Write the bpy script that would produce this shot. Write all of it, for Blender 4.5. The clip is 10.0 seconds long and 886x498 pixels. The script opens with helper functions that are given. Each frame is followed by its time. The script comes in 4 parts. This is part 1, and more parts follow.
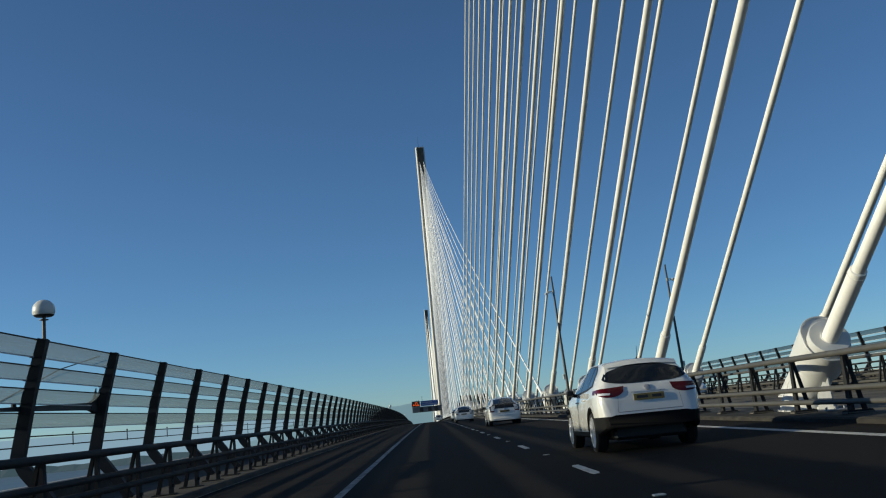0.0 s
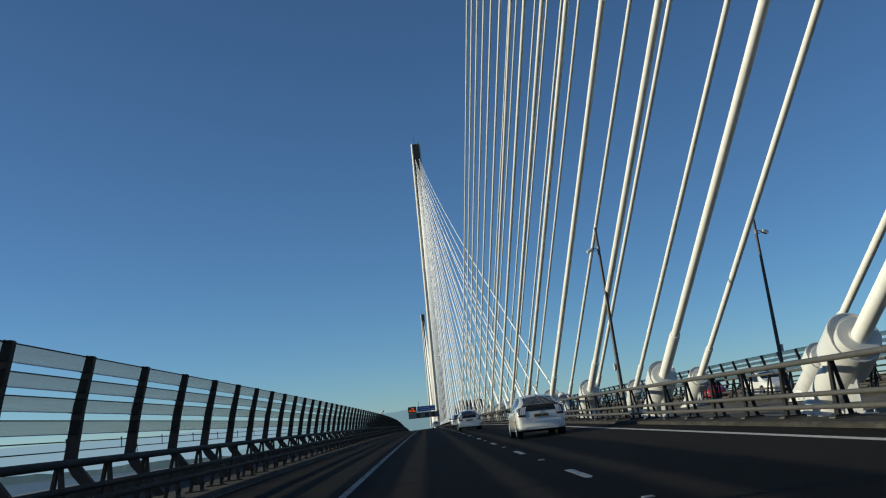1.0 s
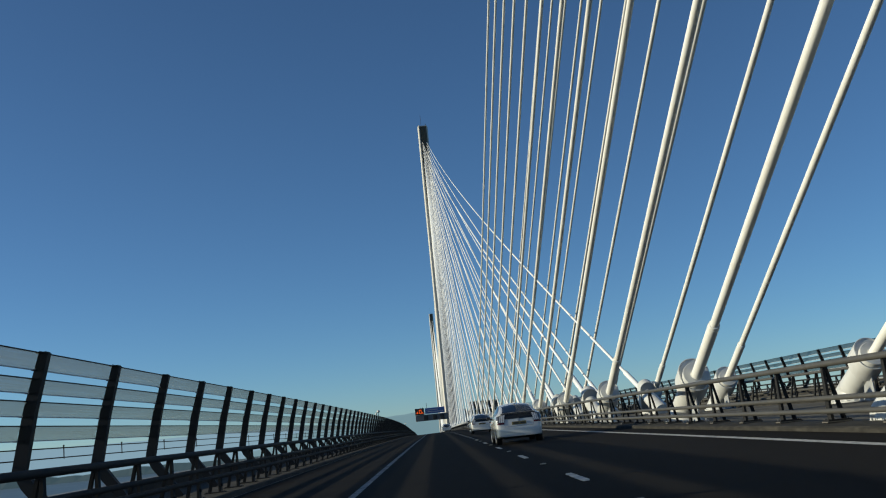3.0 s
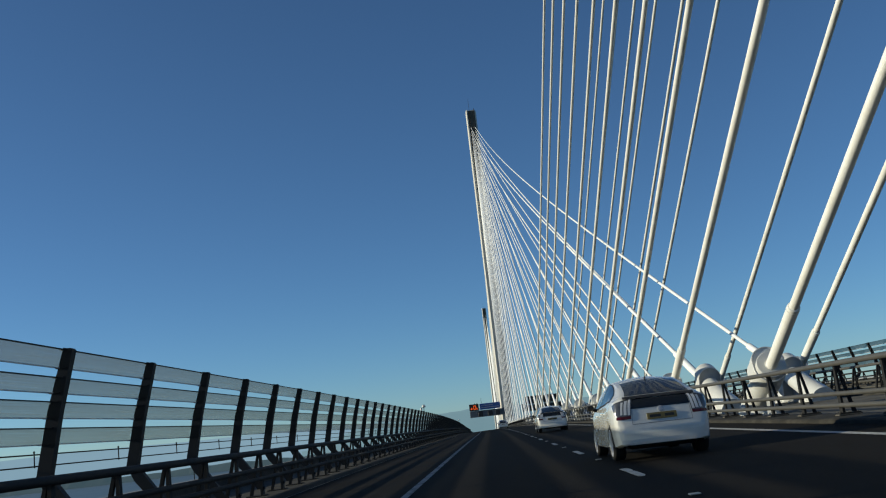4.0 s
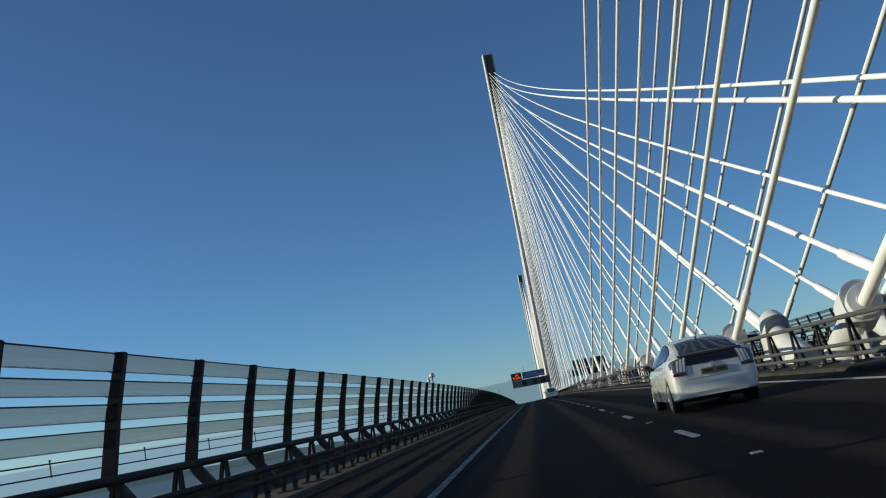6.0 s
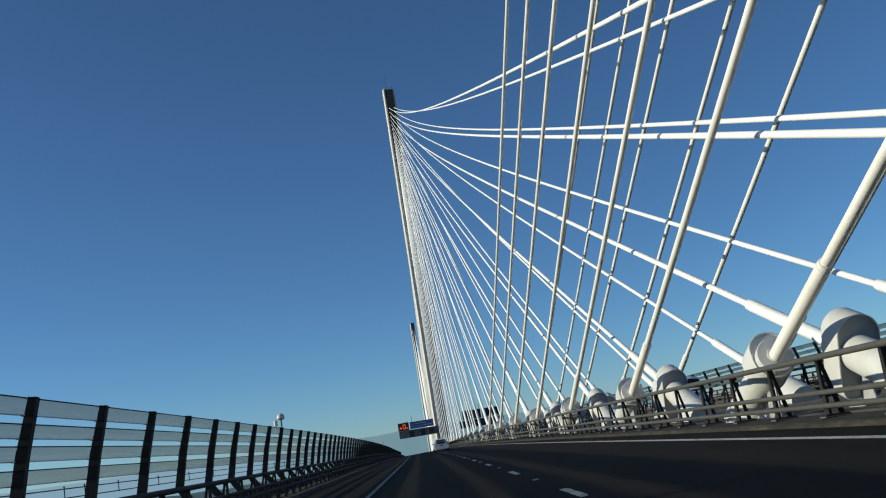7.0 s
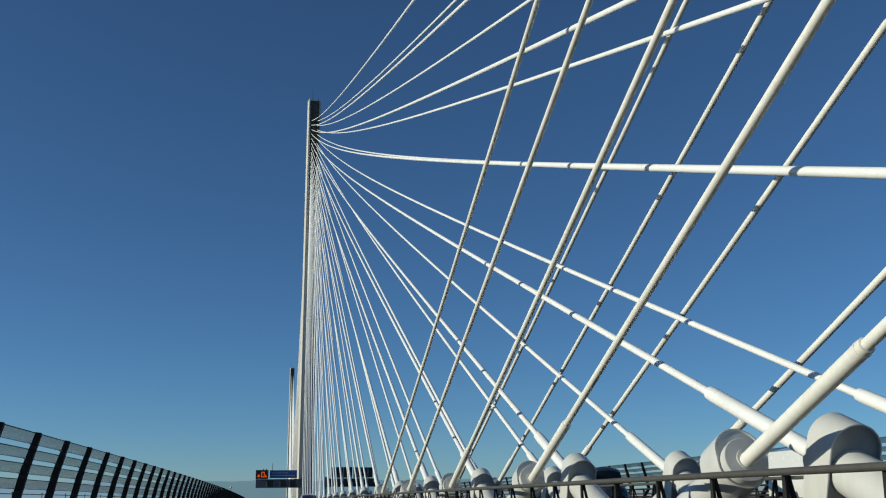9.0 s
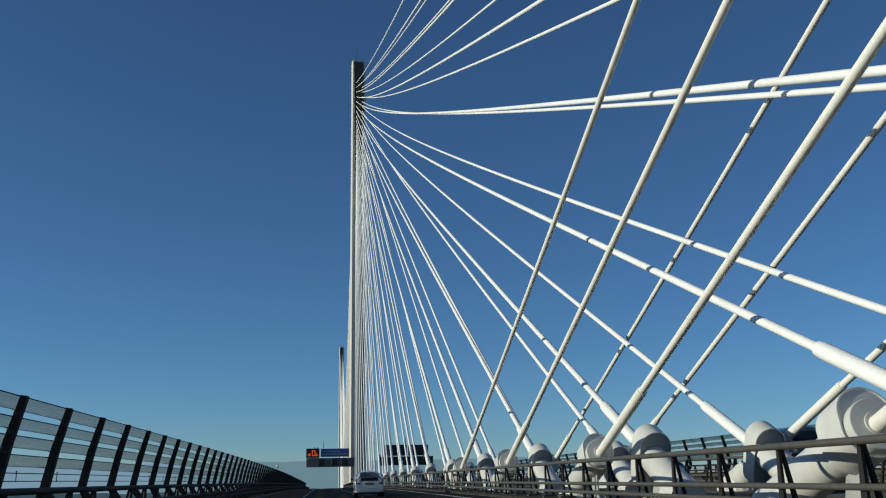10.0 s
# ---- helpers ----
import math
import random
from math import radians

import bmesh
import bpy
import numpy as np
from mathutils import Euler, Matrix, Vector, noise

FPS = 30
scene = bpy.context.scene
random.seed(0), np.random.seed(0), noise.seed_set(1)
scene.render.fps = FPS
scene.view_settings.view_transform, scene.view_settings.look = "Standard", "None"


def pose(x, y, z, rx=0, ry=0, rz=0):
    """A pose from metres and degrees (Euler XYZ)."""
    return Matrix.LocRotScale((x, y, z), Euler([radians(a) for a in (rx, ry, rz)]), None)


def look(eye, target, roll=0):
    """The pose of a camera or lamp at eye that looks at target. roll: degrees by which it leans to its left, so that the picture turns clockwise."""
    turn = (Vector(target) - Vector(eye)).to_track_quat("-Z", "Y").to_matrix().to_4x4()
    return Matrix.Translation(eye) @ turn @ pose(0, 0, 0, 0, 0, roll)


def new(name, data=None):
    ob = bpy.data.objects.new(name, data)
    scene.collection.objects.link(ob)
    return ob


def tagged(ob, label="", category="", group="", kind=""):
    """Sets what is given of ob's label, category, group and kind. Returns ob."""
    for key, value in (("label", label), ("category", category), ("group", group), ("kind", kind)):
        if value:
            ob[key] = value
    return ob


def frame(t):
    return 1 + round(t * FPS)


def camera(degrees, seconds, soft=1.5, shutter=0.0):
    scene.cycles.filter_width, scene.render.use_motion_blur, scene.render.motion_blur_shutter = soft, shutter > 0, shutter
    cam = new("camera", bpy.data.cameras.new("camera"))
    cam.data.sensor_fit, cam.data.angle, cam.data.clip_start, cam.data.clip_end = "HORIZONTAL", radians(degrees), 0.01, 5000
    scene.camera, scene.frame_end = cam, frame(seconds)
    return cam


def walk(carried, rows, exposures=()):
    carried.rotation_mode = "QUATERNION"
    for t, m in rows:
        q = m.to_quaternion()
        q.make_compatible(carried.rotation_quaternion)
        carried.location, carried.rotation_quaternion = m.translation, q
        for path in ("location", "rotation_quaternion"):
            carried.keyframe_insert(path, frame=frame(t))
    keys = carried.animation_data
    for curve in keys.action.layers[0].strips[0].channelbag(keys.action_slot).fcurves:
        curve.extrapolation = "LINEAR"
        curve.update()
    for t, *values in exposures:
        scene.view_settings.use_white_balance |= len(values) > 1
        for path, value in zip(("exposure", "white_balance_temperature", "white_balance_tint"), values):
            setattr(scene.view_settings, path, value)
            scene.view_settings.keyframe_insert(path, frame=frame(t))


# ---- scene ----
# ---- camera ----
cam = camera(49.51, 10.0, soft=1.15)
PATH = [
    (0.0, pose(-0.08, -0.00, 1.042, 100.07, 5.43, -0.72)),
    (0.5, pose(-0.07, 8.88, 1.107, 100.09, 5.12, -0.60)),
    (1.0, pose(-0.08, 17.78, 1.164, 100.40, 5.64, -0.90)),
    (1.5, pose(-0.05, 26.69, 1.209, 100.99, 5.61, -1.43)),
    (2.0, pose(-0.02, 35.62, 1.297, 100.86, 5.17, -1.61)),
    (2.5, pose(-0.02, 44.58, 1.341, 100.89, 5.23, -1.74)),
    (2.7, pose(-0.01, 48.17, 1.365, 100.83, 5.42, -1.72)),
    (3.8, pose(0.04, 68.01, 1.480, 100.08, 5.87, 4.37)),
    (4.0, pose(0.04, 71.64, 1.494, 100.74, 6.34, 2.90)),
    (4.5, pose(0.02, 80.76, 1.541, 101.72, 8.48, -4.14)),
    (5.0, pose(0.00, 89.94, 1.598, 101.06, 9.20, -4.12)),
    (5.5, pose(0.06, 99.17, 1.625, 100.37, 9.90, 3.07)),
    (5.7, pose(0.06, 102.88, 1.635, 99.37, 10.50, 5.70)),
    (6.8, pose(0.09, 123.41, 1.695, 101.47, 10.76, 2.90)),
    (7.0, pose(0.10, 127.15, 1.714, 101.43, 9.15, -1.05)),
    (7.5, pose(0.01, 136.52, 1.721, 101.30, 5.35, -9.00)),
    (8.0, pose(0.00, 145.93, 1.759, 102.35, 0.69, -13.83)),
    (8.5, pose(-0.07, 155.33, 1.832, 104.42, 0.20, -16.10)),
    (9.0, pose(-0.09, 164.77, 1.862, 104.54, 0.58, -9.20)),
    (9.5, pose(-0.04, 174.31, 1.810, 103.54, -0.38, -7.16)),
    (10.0, pose(-0.05, 183.79, 1.795, 103.39, 1.03, -6.27)),
]
walk(cam, PATH, exposures=((0.0, 0.23, 8550, 3), (2.5, 0.23, 8550, 3), (4.0, 0.21, 8430, 3), (5.5, 0.20, 8350, 3), (7.0, 0.22, 8120, 3), (8.0, -0.01, 7850, 2), (10.0, -0.04, 7850, 2)))

# ---- light ----
SUN_AZ, SUN_EL = radians(-92.0), radians(14.6)   # low winter sun square from the left
world = bpy.data.worlds.new("sky")
scene.world = world
world.use_nodes = True
wn = world.node_tree
sky = wn.nodes.new("ShaderNodeTexSky")
sky.sky_type = "NISHITA"
sky.sun_disc = False
sky.sun_elevation = SUN_EL
sky.sun_rotation = SUN_AZ
sky.air_density, sky.dust_density, sky.ozone_density = 1.05, 1.4, 7.5
sky.altitude = 3000.0
wn.nodes["Background"].inputs["Strength"].default_value = 0.115
wn.links.new(sky.outputs[0], wn.nodes["Background"].inputs["Color"])
sun_data = bpy.data.lights.new("sun", "SUN")
sun_data.energy, sun_data.angle, sun_data.color = 4.15, radians(0.53), (0.945, 0.97, 0.955)
sun = new("sun", sun_data)
sun_from = Vector((math.sin(SUN_AZ) * math.cos(SUN_EL), math.cos(SUN_AZ) * math.cos(SUN_EL), math.sin(SUN_EL)))
sun.matrix_world = look(sun_from * 200, (0, 0, 0))

# ---- materials ----
def mat(name, color, rough=0.5, metal=0.0, grain=0.0, scale=8.0, bump=0.0, bscale=60.0, stain=None, sscale=0.6,
        stain_amount=0.5, stretch=(1, 1, 1), spec=0.5, coat=0.0):
    """Principled surface with fine grain, broad stains and a fine relief, in real-world metres."""
    m = bpy.data.materials.new(name)
    m.use_nodes = True
    n, l = m.node_tree.nodes, m.node_tree.links
    b = n["Principled BSDF"]
    b.inputs["Roughness"].default_value = rough
    b.inputs["Metallic"].default_value = metal
    b.inputs["Specular IOR Level"].default_value = spec
    b.inputs["Coat Weight"].default_value = coat
    geo = n.new("ShaderNodeNewGeometry")
    mp = n.new("ShaderNodeMapping")
    mp.inputs["Scale"].default_value = stretch
    l.new(geo.outputs["Position"], mp.inputs["Vector"])
    base = n.new("ShaderNodeRGB")
    base.outputs[0].default_value = (*color, 1)
    out = base.outputs[0]
    if stain:
        t = n.new("ShaderNodeTexNoise")
        t.inputs["Scale"].default_value, t.inputs["Detail"].default_value = sscale, 6
        l.new(mp.outputs[0], t.inputs["Vector"])
        r = n.new("ShaderNodeMapRange")
        r.inputs["From Min"].default_value, r.inputs["From Max"].default_value = 0.45, 0.72
        r.inputs["To Max"].default_value = stain_amount
        l.new(t.outputs["Fac"], r.inputs["Value"])
        mx = n.new("ShaderNodeMix")
        mx.data_type = "RGBA"
        l.new(r.outputs[0], mx.inputs["Factor"])
        l.new(out, mx.inputs["A"])
        mx.inputs["B"].default_value = (*stain, 1)
        out = mx.outputs["Result"]
    if grain:
        t = n.new("ShaderNodeTexNoise")
        t.inputs["Scale"].default_value, t.inputs["Detail"].default_value = scale, 5
        l.new(mp.outputs[0], t.inputs["Vector"])
        r = n.new("ShaderNodeMapRange")
        r.inputs["From Min"].default_value, r.inputs["From Max"].default_value = 0.25, 0.75
        r.inputs["To Min"].default_value, r.inputs["To Max"].default_value = 1 - grain, 1 + grain
        l.new(t.outputs["Fac"], r.inputs["Value"])
        mx = n.new("ShaderNodeVectorMath")
        mx.operation = "SCALE"
        l.new(out, mx.inputs[0])
        l.new(r.outputs[0], mx.inputs["Scale"])
        out = mx.outputs[0]
        rr = n.new("ShaderNodeMapRange")
        rr.inputs["To Min"].default_value, rr.inputs["To Max"].default_value = max(0, rough - 0.12), min(1, rough + 0.12)
        l.new(t.outputs["Fac"], rr.inputs["Value"])
        l.new(rr.outputs[0], b.inputs["Roughness"])
    l.new(out, b.inputs["Base Color"])
    if bump:
        t = n.new("ShaderNodeTexNoise")
        t.inputs["Scale"].default_value, t.inputs["Detail"].default_value = bscale, 4
        l.new(mp.outputs[0], t.inputs["Vector"])
        bp = n.new("ShaderNodeBump")
        bp.inputs["Strength"].default_value, bp.inputs["Distance"].default_value = bump, 0.01
        l.new(t.outputs["Fac"], bp.inputs["Height"])
        l.new(bp.outputs[0], b.inputs["Normal"])
    return m


M_ASPHALT = mat("asphalt", (0.0108, 0.0092, 0.0077), 0.95, grain=0.3, scale=30, bump=0.5, bscale=90,
                stain=(0.0062, 0.0053, 0.0045), sscale=0.9, stain_amount=0.8, stretch=(1, 0.06, 1), spec=0.08)
M_LINE = mat("road_paint", (0.48, 0.47, 0.44), 0.6, grain=0.12, scale=25, stain=(0.10, 0.097, 0.09), sscale=7, stain_amount=0.85)
# Worn road paint, its colour darkened for the wind shield's shade
M_LINE_SHADED = mat("shaded_worn_paint", (0.30, 0.29, 0.27), 0.75, grain=0.2, scale=25, stain=(0.06, 0.057, 0.052), sscale=5, stain_amount=0.9, stretch=(1, 0.4, 1), spec=0.2)
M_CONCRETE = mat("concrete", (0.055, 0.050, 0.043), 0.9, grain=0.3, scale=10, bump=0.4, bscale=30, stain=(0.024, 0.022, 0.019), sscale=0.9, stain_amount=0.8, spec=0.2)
M_DECK = mat("deck_membrane", (0.125, 0.113, 0.092), 0.9, grain=0.3, scale=7, bump=0.4, bscale=25, stain=(0.042, 0.038, 0.032), sscale=1.1, stain_amount=0.9, stretch=(1, 0.35, 1), spec=0.2)
M_STEEL = mat("grey_steel", (0.15, 0.145, 0.135), 0.55, 0.3, grain=0.15, scale=6, bump=0.1, bscale=40,
              stain=(0.22, 0.2, 0.17), sscale=1.2, stain_amount=0.5)
M_DARK = mat("dark_steel", (0.011, 0.011, 0.0112), 0.75, 0.0, grain=0.2, scale=6, bump=0.1, stain=(0.024, 0.022, 0.019), sscale=1.5, spec=0.3)
M_RAIL = mat("rail_steel", (0.076, 0.072, 0.063), 0.55, 0.2, grain=0.15, scale=5, bump=0.08, stain=(0.07, 0.066, 0.058), sscale=0.9)
M_STAY = mat("stay_cream", (0.75, 0.735, 0.685), 0.5, grain=0.05, scale=9, stain=(0.60, 0.57, 0.50), sscale=0.8, stain_amount=0.55)
M_STAY_WHITE = mat("stay_white", (0.77, 0.775, 0.76), 0.5, grain=0.04, scale=9, stain=(0.64, 0.635, 0.61), sscale=0.8, stain_amount=0.45)
M_WHITE = mat("white_paint", (0.555, 0.555, 0.53), 0.4, grain=0.04, scale=4, bump=0.05, bscale=25,
              stain=(0.44, 0.43, 0.40), sscale=1.1, stain_amount=0.55, stretch=(1, 1, 0.35))
M_TOWER = mat("tower_concrete", (0.50, 0.475, 0.425), 0.8, grain=0.06, scale=1.5, bump=0.1, stain=(0.40, 0.375, 0.33), sscale=0.15,
              stretch=(1, 1, 0.2))
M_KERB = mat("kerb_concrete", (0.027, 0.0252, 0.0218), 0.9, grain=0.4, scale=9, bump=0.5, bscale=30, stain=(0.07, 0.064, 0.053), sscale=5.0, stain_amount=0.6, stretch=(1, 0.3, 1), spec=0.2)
# Darker copy of the white paint: shade in hood backs and on webs
M_WHITE_SHADED = mat("shaded_white_paint", (0.31, 0.32, 0.325), 0.6, grain=0.12, scale=4, bump=0.1, stain=(0.22, 0.215, 0.20), sscale=1.5, stretch=(1, 1, 0.4))
# Paler concrete: sunlight on the upstand's top is put into the colour
M_LIT_TOP = mat("lit_upstand_top", (0.30, 0.29, 0.265), 0.7, grain=0.15, scale=6, bump=0.2, stain=(0.16, 0.15, 0.13), sscale=1.2, stretch=(1, 0.3, 1))
M_FOOT = mat("grout_pad", (0.11, 0.10, 0.085), 0.85, grain=0.2, scale=15, bump=0.2)
M_POST = mat("shield_post_paint", (0.015, 0.0158, 0.0168), 0.6, grain=0.2, scale=6, bump=0.1, spec=0.25)
M_COLUMN = mat("weathered_column_steel", (0.032, 0.031, 0.028), 0.55, 0.2, grain=0.2, scale=5, stain=(0.06, 0.055, 0.045), sscale=0.8, stretch=(1, 1, 0.3))
# Pale grey; on the louvres' lower beads it stands for a lit rim
M_BEAD = mat("pale_bead", (0.42, 0.43, 0.43), 0.4, grain=0.1, scale=5)
M_FAR = mat("far_steel", (0.15, 0.185, 0.225), 0.7, grain=0.08, scale=0.2)
# Dark brown; on the tower's front panel it stands for shade
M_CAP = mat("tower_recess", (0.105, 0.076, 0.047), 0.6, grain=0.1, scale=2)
M_SEA = mat("sea_water", (0.085, 0.122, 0.128), 0.42, grain=0.3, scale=0.012, bump=1.0, bscale=0.25, spec=0.4, stain=(0.08, 0.115, 0.14), sscale=0.004, stretch=(1, 0.35, 1))
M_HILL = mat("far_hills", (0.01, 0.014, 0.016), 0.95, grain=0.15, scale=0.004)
M_HILL.node_tree.nodes["Principled BSDF"].inputs["Emission Color"].default_value = (0.135, 0.27, 0.40, 1)   # a glow put into the colour for haze before the hills
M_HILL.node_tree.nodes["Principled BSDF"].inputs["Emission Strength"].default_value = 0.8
M_HAZE = mat("horizon_haze", (0.02, 0.025, 0.03), 0.95, grain=0.15, scale=0.004)
M_HAZE.node_tree.nodes["Principled BSDF"].inputs["Emission Color"].default_value = (0.165, 0.30, 0.475, 1)   # a glow put into the colour for pale horizon haze
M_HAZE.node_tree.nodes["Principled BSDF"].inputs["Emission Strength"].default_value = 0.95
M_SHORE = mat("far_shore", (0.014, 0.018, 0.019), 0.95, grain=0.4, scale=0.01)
M_SHORE.node_tree.nodes["Principled BSDF"].inputs["Emission Color"].default_value = (0.05, 0.10, 0.15, 1)   # a weaker glow put in for the thinner haze there
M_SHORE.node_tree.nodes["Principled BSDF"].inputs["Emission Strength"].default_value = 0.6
M_BLACK = mat("black_plastic", (0.010, 0.010, 0.0105), 0.55, grain=0.15, scale=12)
M_SIGNBLUE = mat("sign_blue", (0.03, 0.10, 0.30), 0.45, grain=0.05, scale=3)
M_SIGNGREY = mat("sign_grey", (0.10, 0.11, 0.12), 0.5, grain=0.08, scale=3)


def louvre_material():
    """Clear ribbed acrylic, dusty: part see-through, part diffusing."""
    m = bpy.data.materials.new("ribbed_acrylic")
    m.use_nodes = True
    n, l = m.node_tree.nodes, m.node_tree.links
    b = n["Principled BSDF"]
    out = n["Material Output"]
    geo = n.new("ShaderNodeNewGeometry")
    mp = n.new("ShaderNodeMapping")
    mp.inputs["Scale"].default_value = (1, 0.03, 9)
    l.new(geo.outputs["Position"], mp.inputs["Vector"])
    t = n.new("ShaderNodeTexNoise")
    t.inputs["Scale"].default_value, t.inputs["Detail"].default_value = 14, 5
    l.new(mp.outputs[0], t.inputs["Vector"])
    ramp = n.new("ShaderNodeMapRange")
    ramp.inputs["From Min"].default_value, ramp.inputs["From Max"].default_value = 0.3, 0.7
    ramp.inputs["To Min"].default_value, ramp.inputs["To Max"].default_value = 0.26, 0.52
    l.new(t.outputs["Fac"], ramp.inputs["Value"])
    b.inputs["Base Color"].default_value = (0.10, 0.125, 0.14, 1)
    b.inputs["Roughness"].default_value = 0.3
    tl = n.new("ShaderNodeBsdfTranslucent")
    tl.inputs["Color"].default_value = (0.235, 0.275, 0.295, 1)
    tr = n.new("ShaderNodeBsdfTransparent")
    tr.inputs["Color"].default_value = (0.74, 0.78, 0.79, 1)
    m1, m2 = n.new("ShaderNodeMixShader"), n.new("ShaderNodeMixShader")
    m1.inputs[0].default_value = 0.5
    l.new(b.outputs[0], m1.inputs[1])
    l.new(tl.outputs[0], m1.inputs[2])
    l.new(ramp.outputs[0], m2.inputs[0])
    l.new(tr.outputs[0], m2.inputs[1])
    l.new(m1.outputs[0], m2.inputs[2])
    l.new(m2.outputs[0], out.inputs["Surface"])
    return m


M_LOUVRE = louvre_material()

# ---- the bridge's line ----
AXIS = 11.7           # middle of the deck beside the camera
SPAN_Y = {0: -144.0, 1: 506.0, 2: 1206.0}      # the towers
TOWER_X = {0: 9.47, 1: 7.35, 2: 6.4}
TOWER_TOP = {0: 147.0, 1: 147.2, 2: 138.3}


def smooth(a):
    a = min(1.0, max(0.0, a))
    return a * a * (3 - 2 * a)


def shift(y):
    return -4.35 * smooth((y - 150.0) / 440.0)


def profile(y):
    if y > 1300.0:
        return profile(1300.0) - 0.044 * (y - 1300.0)
    return 0.00786 * y - 0.00002 * y * y


def at(u, y, h=0.0):
    """A place on the deck: u metres across, y along, h above the running surface."""
    return Vector((u + shift(y), y, profile(y) + (0.0273 * u if u < 9 else 0.2457 + 0.018 * (u - 9)) + h))


# ---- mesh helpers ----
def mesh_of(name, bm, material, smooth_faces=False):
    me = bpy.data.meshes.new(name)
    bm.normal_update()
    bm.to_mesh(me)
    bm.free()
    for m in (material if isinstance(material, (list, tuple)) else (material,)):
        me.materials.append(m)
    if smooth_faces:
        me.shade_smooth()
        me.set_sharp_from_angle(angle=radians(38))
    return me


def part(name, bm, material, parent=None, label="", smooth_faces=False):
    me = bm if isinstance(bm, bpy.types.Mesh) else mesh_of(name, bm, material, smooth_faces)
    ob = new(name, me)
    if parent:
        ob.parent = parent
    return tagged(ob, label)


def root(name, place, label, category, group="", kind=""):
    ob = new(name)
    ob.empty_display_size = 0.2
    ob.location = place
    return tagged(ob, label, category, group, kind)


def box(bm, lo, hi, m=None, bevel=0.0, mat_index=0):
    lo, hi = Vector(lo), Vector(hi)
    vs = [bm.verts.new((x, y, z)) for x in (lo.x, hi.x) for y in (lo.y, hi.y) for z in (lo.z, hi.z)]
    fs = [bm.faces.new([vs[i] for i in f]) for f in ((0, 1, 3, 2), (4, 6, 7, 5), (0, 4, 5, 1), (2, 3, 7, 6), (0, 2, 6, 4), (1, 5, 7, 3))]
    for f in fs:
        f.material_index = mat_index
    if bevel:
        es = list({e for f in fs for e in f.edges})
        r = bmesh.ops.bevel(bm, geom=es, offset=bevel, segments=1, affect="EDGES", profile=0.5)
        vs = list({v for f in r["faces"] for v in f.verts} | {v for v in vs if v.is_valid})
    if m is not None:
        for v in vs:
            v.co = m @ v.co
    return vs


def tube(bm, pts, radii, sides=10, caps=True, mat_index=0):
    """A tube along points, with a radius at each."""
    pts = [Vector(p) for p in pts]
    if not isinstance(radii, (list, tuple)):
        radii = [radii] * len(pts)
    rings = []
    for i, p in enumerate(pts):
        d = (pts[min(i + 1, len(pts) - 1)] - pts[max(i - 1, 0)])
        if i in (0, len(pts) - 1) or d.length < 1e-6:
            d = pts[min(i + 1, len(pts) - 1)] - pts[i] if i == 0 else p - pts[i - 1]
        d.normalize()
        a = d.cross(Vector((0, 0, 1)))
        if a.length < 1e-3:
            a = Vector((1, 0, 0))
        a.normalize()
        b = d.cross(a)
        rings.append([bm.verts.new(p + (a * math.cos(k * math.tau / sides) + b * math.sin(k * math.tau / sides)) * radii[i]) for k in range(sides)])
    for r, q in zip(rings, rings[1:]):
        for k in range(sides):
            bm.faces.new((r[k], r[(k + 1) % sides], q[(k + 1) % sides], q[k])).material_index = mat_index
    if caps:
        bm.faces.new(rings[0][::-1]).material_index = mat_index
        bm.faces.new(rings[-1]).material_index = mat_index
    return rings


def sweep(bm, section, ys, closed=True):
    """A section of (u, h) drawn along the deck."""
    rows = [[bm.verts.new(at(u, y, h)) for u, h in section] for y in ys]
    n = len(section)
    for a, b in zip(rows, rows[1:]):
        for i in range(n if closed else n - 1):
            j = (i + 1) % n
            bm.faces.new((a[i], b[i], b[j], a[j]))
    if closed:
        bm.faces.new(rows[0])
        bm.faces.new(rows[-1][::-1])
    return bm


def steps(a, b, d):
    n = max(1, round((b - a) / d))
    return [a + (b - a) * i / n for i in range(n + 1)]


def circle(u, h, r, n=10, sy=1.0):
    return [(u + r * math.cos(k * math.tau / n), h + sy * r * math.sin(k * math.tau / n)) for k in range(n)]


# ---- the large structure ----
LONG = steps(-60.0, 1400.0, 10.0)


def mirror(u):
    return 2 * AXIS - u


bm = bmesh.new()
sweep(bm, [(-4.75, 0.0), (2.0, 0.0), (7.1, 0.0), (7.1, -0.25), (-4.75, -0.25)], LONG)
tagged(part("road_1", bm, M_ASPHALT), "dark asphalt carriageway with worn wheel tracks", "road", kind="structure")
bm = bmesh.new()
sweep(bm, [(mirror(u), h) for u, h in ((-4.75, 0.0), (2.0, 0.0), (7.1, 0.0), (7.1, -0.25), (-4.75, -0.25))][::-1], LONG)
tagged(part("road_2", bm, M_ASPHALT), "dark asphalt opposite carriageway beyond the cables", "road", kind="structure")
bm = bmesh.new()
sweep(bm, [(8.0, -0.25), (8.0, 0.03), (AXIS, 0.03), (mirror(8.0), 0.03), (mirror(8.0), -0.25)], LONG)
tagged(part("median", bm, M_DECK), "grey-brown surfaced median strip between the two carriageways", "median", kind="structure")
for k, f in (("1", lambda u: u), ("2", mirror)):
    bm = bmesh.new()
    sec = [(7.1, -0.25), (7.1, 0.07), (7.15, 0.10), (7.95, 0.10), (8.0, 0.06), (8.0, -0.25)]
    sweep(bm, [(f(u), h) for u, h in (sec if k == "1" else sec[::-1])], LONG)
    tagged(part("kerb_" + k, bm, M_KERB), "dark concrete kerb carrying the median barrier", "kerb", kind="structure")
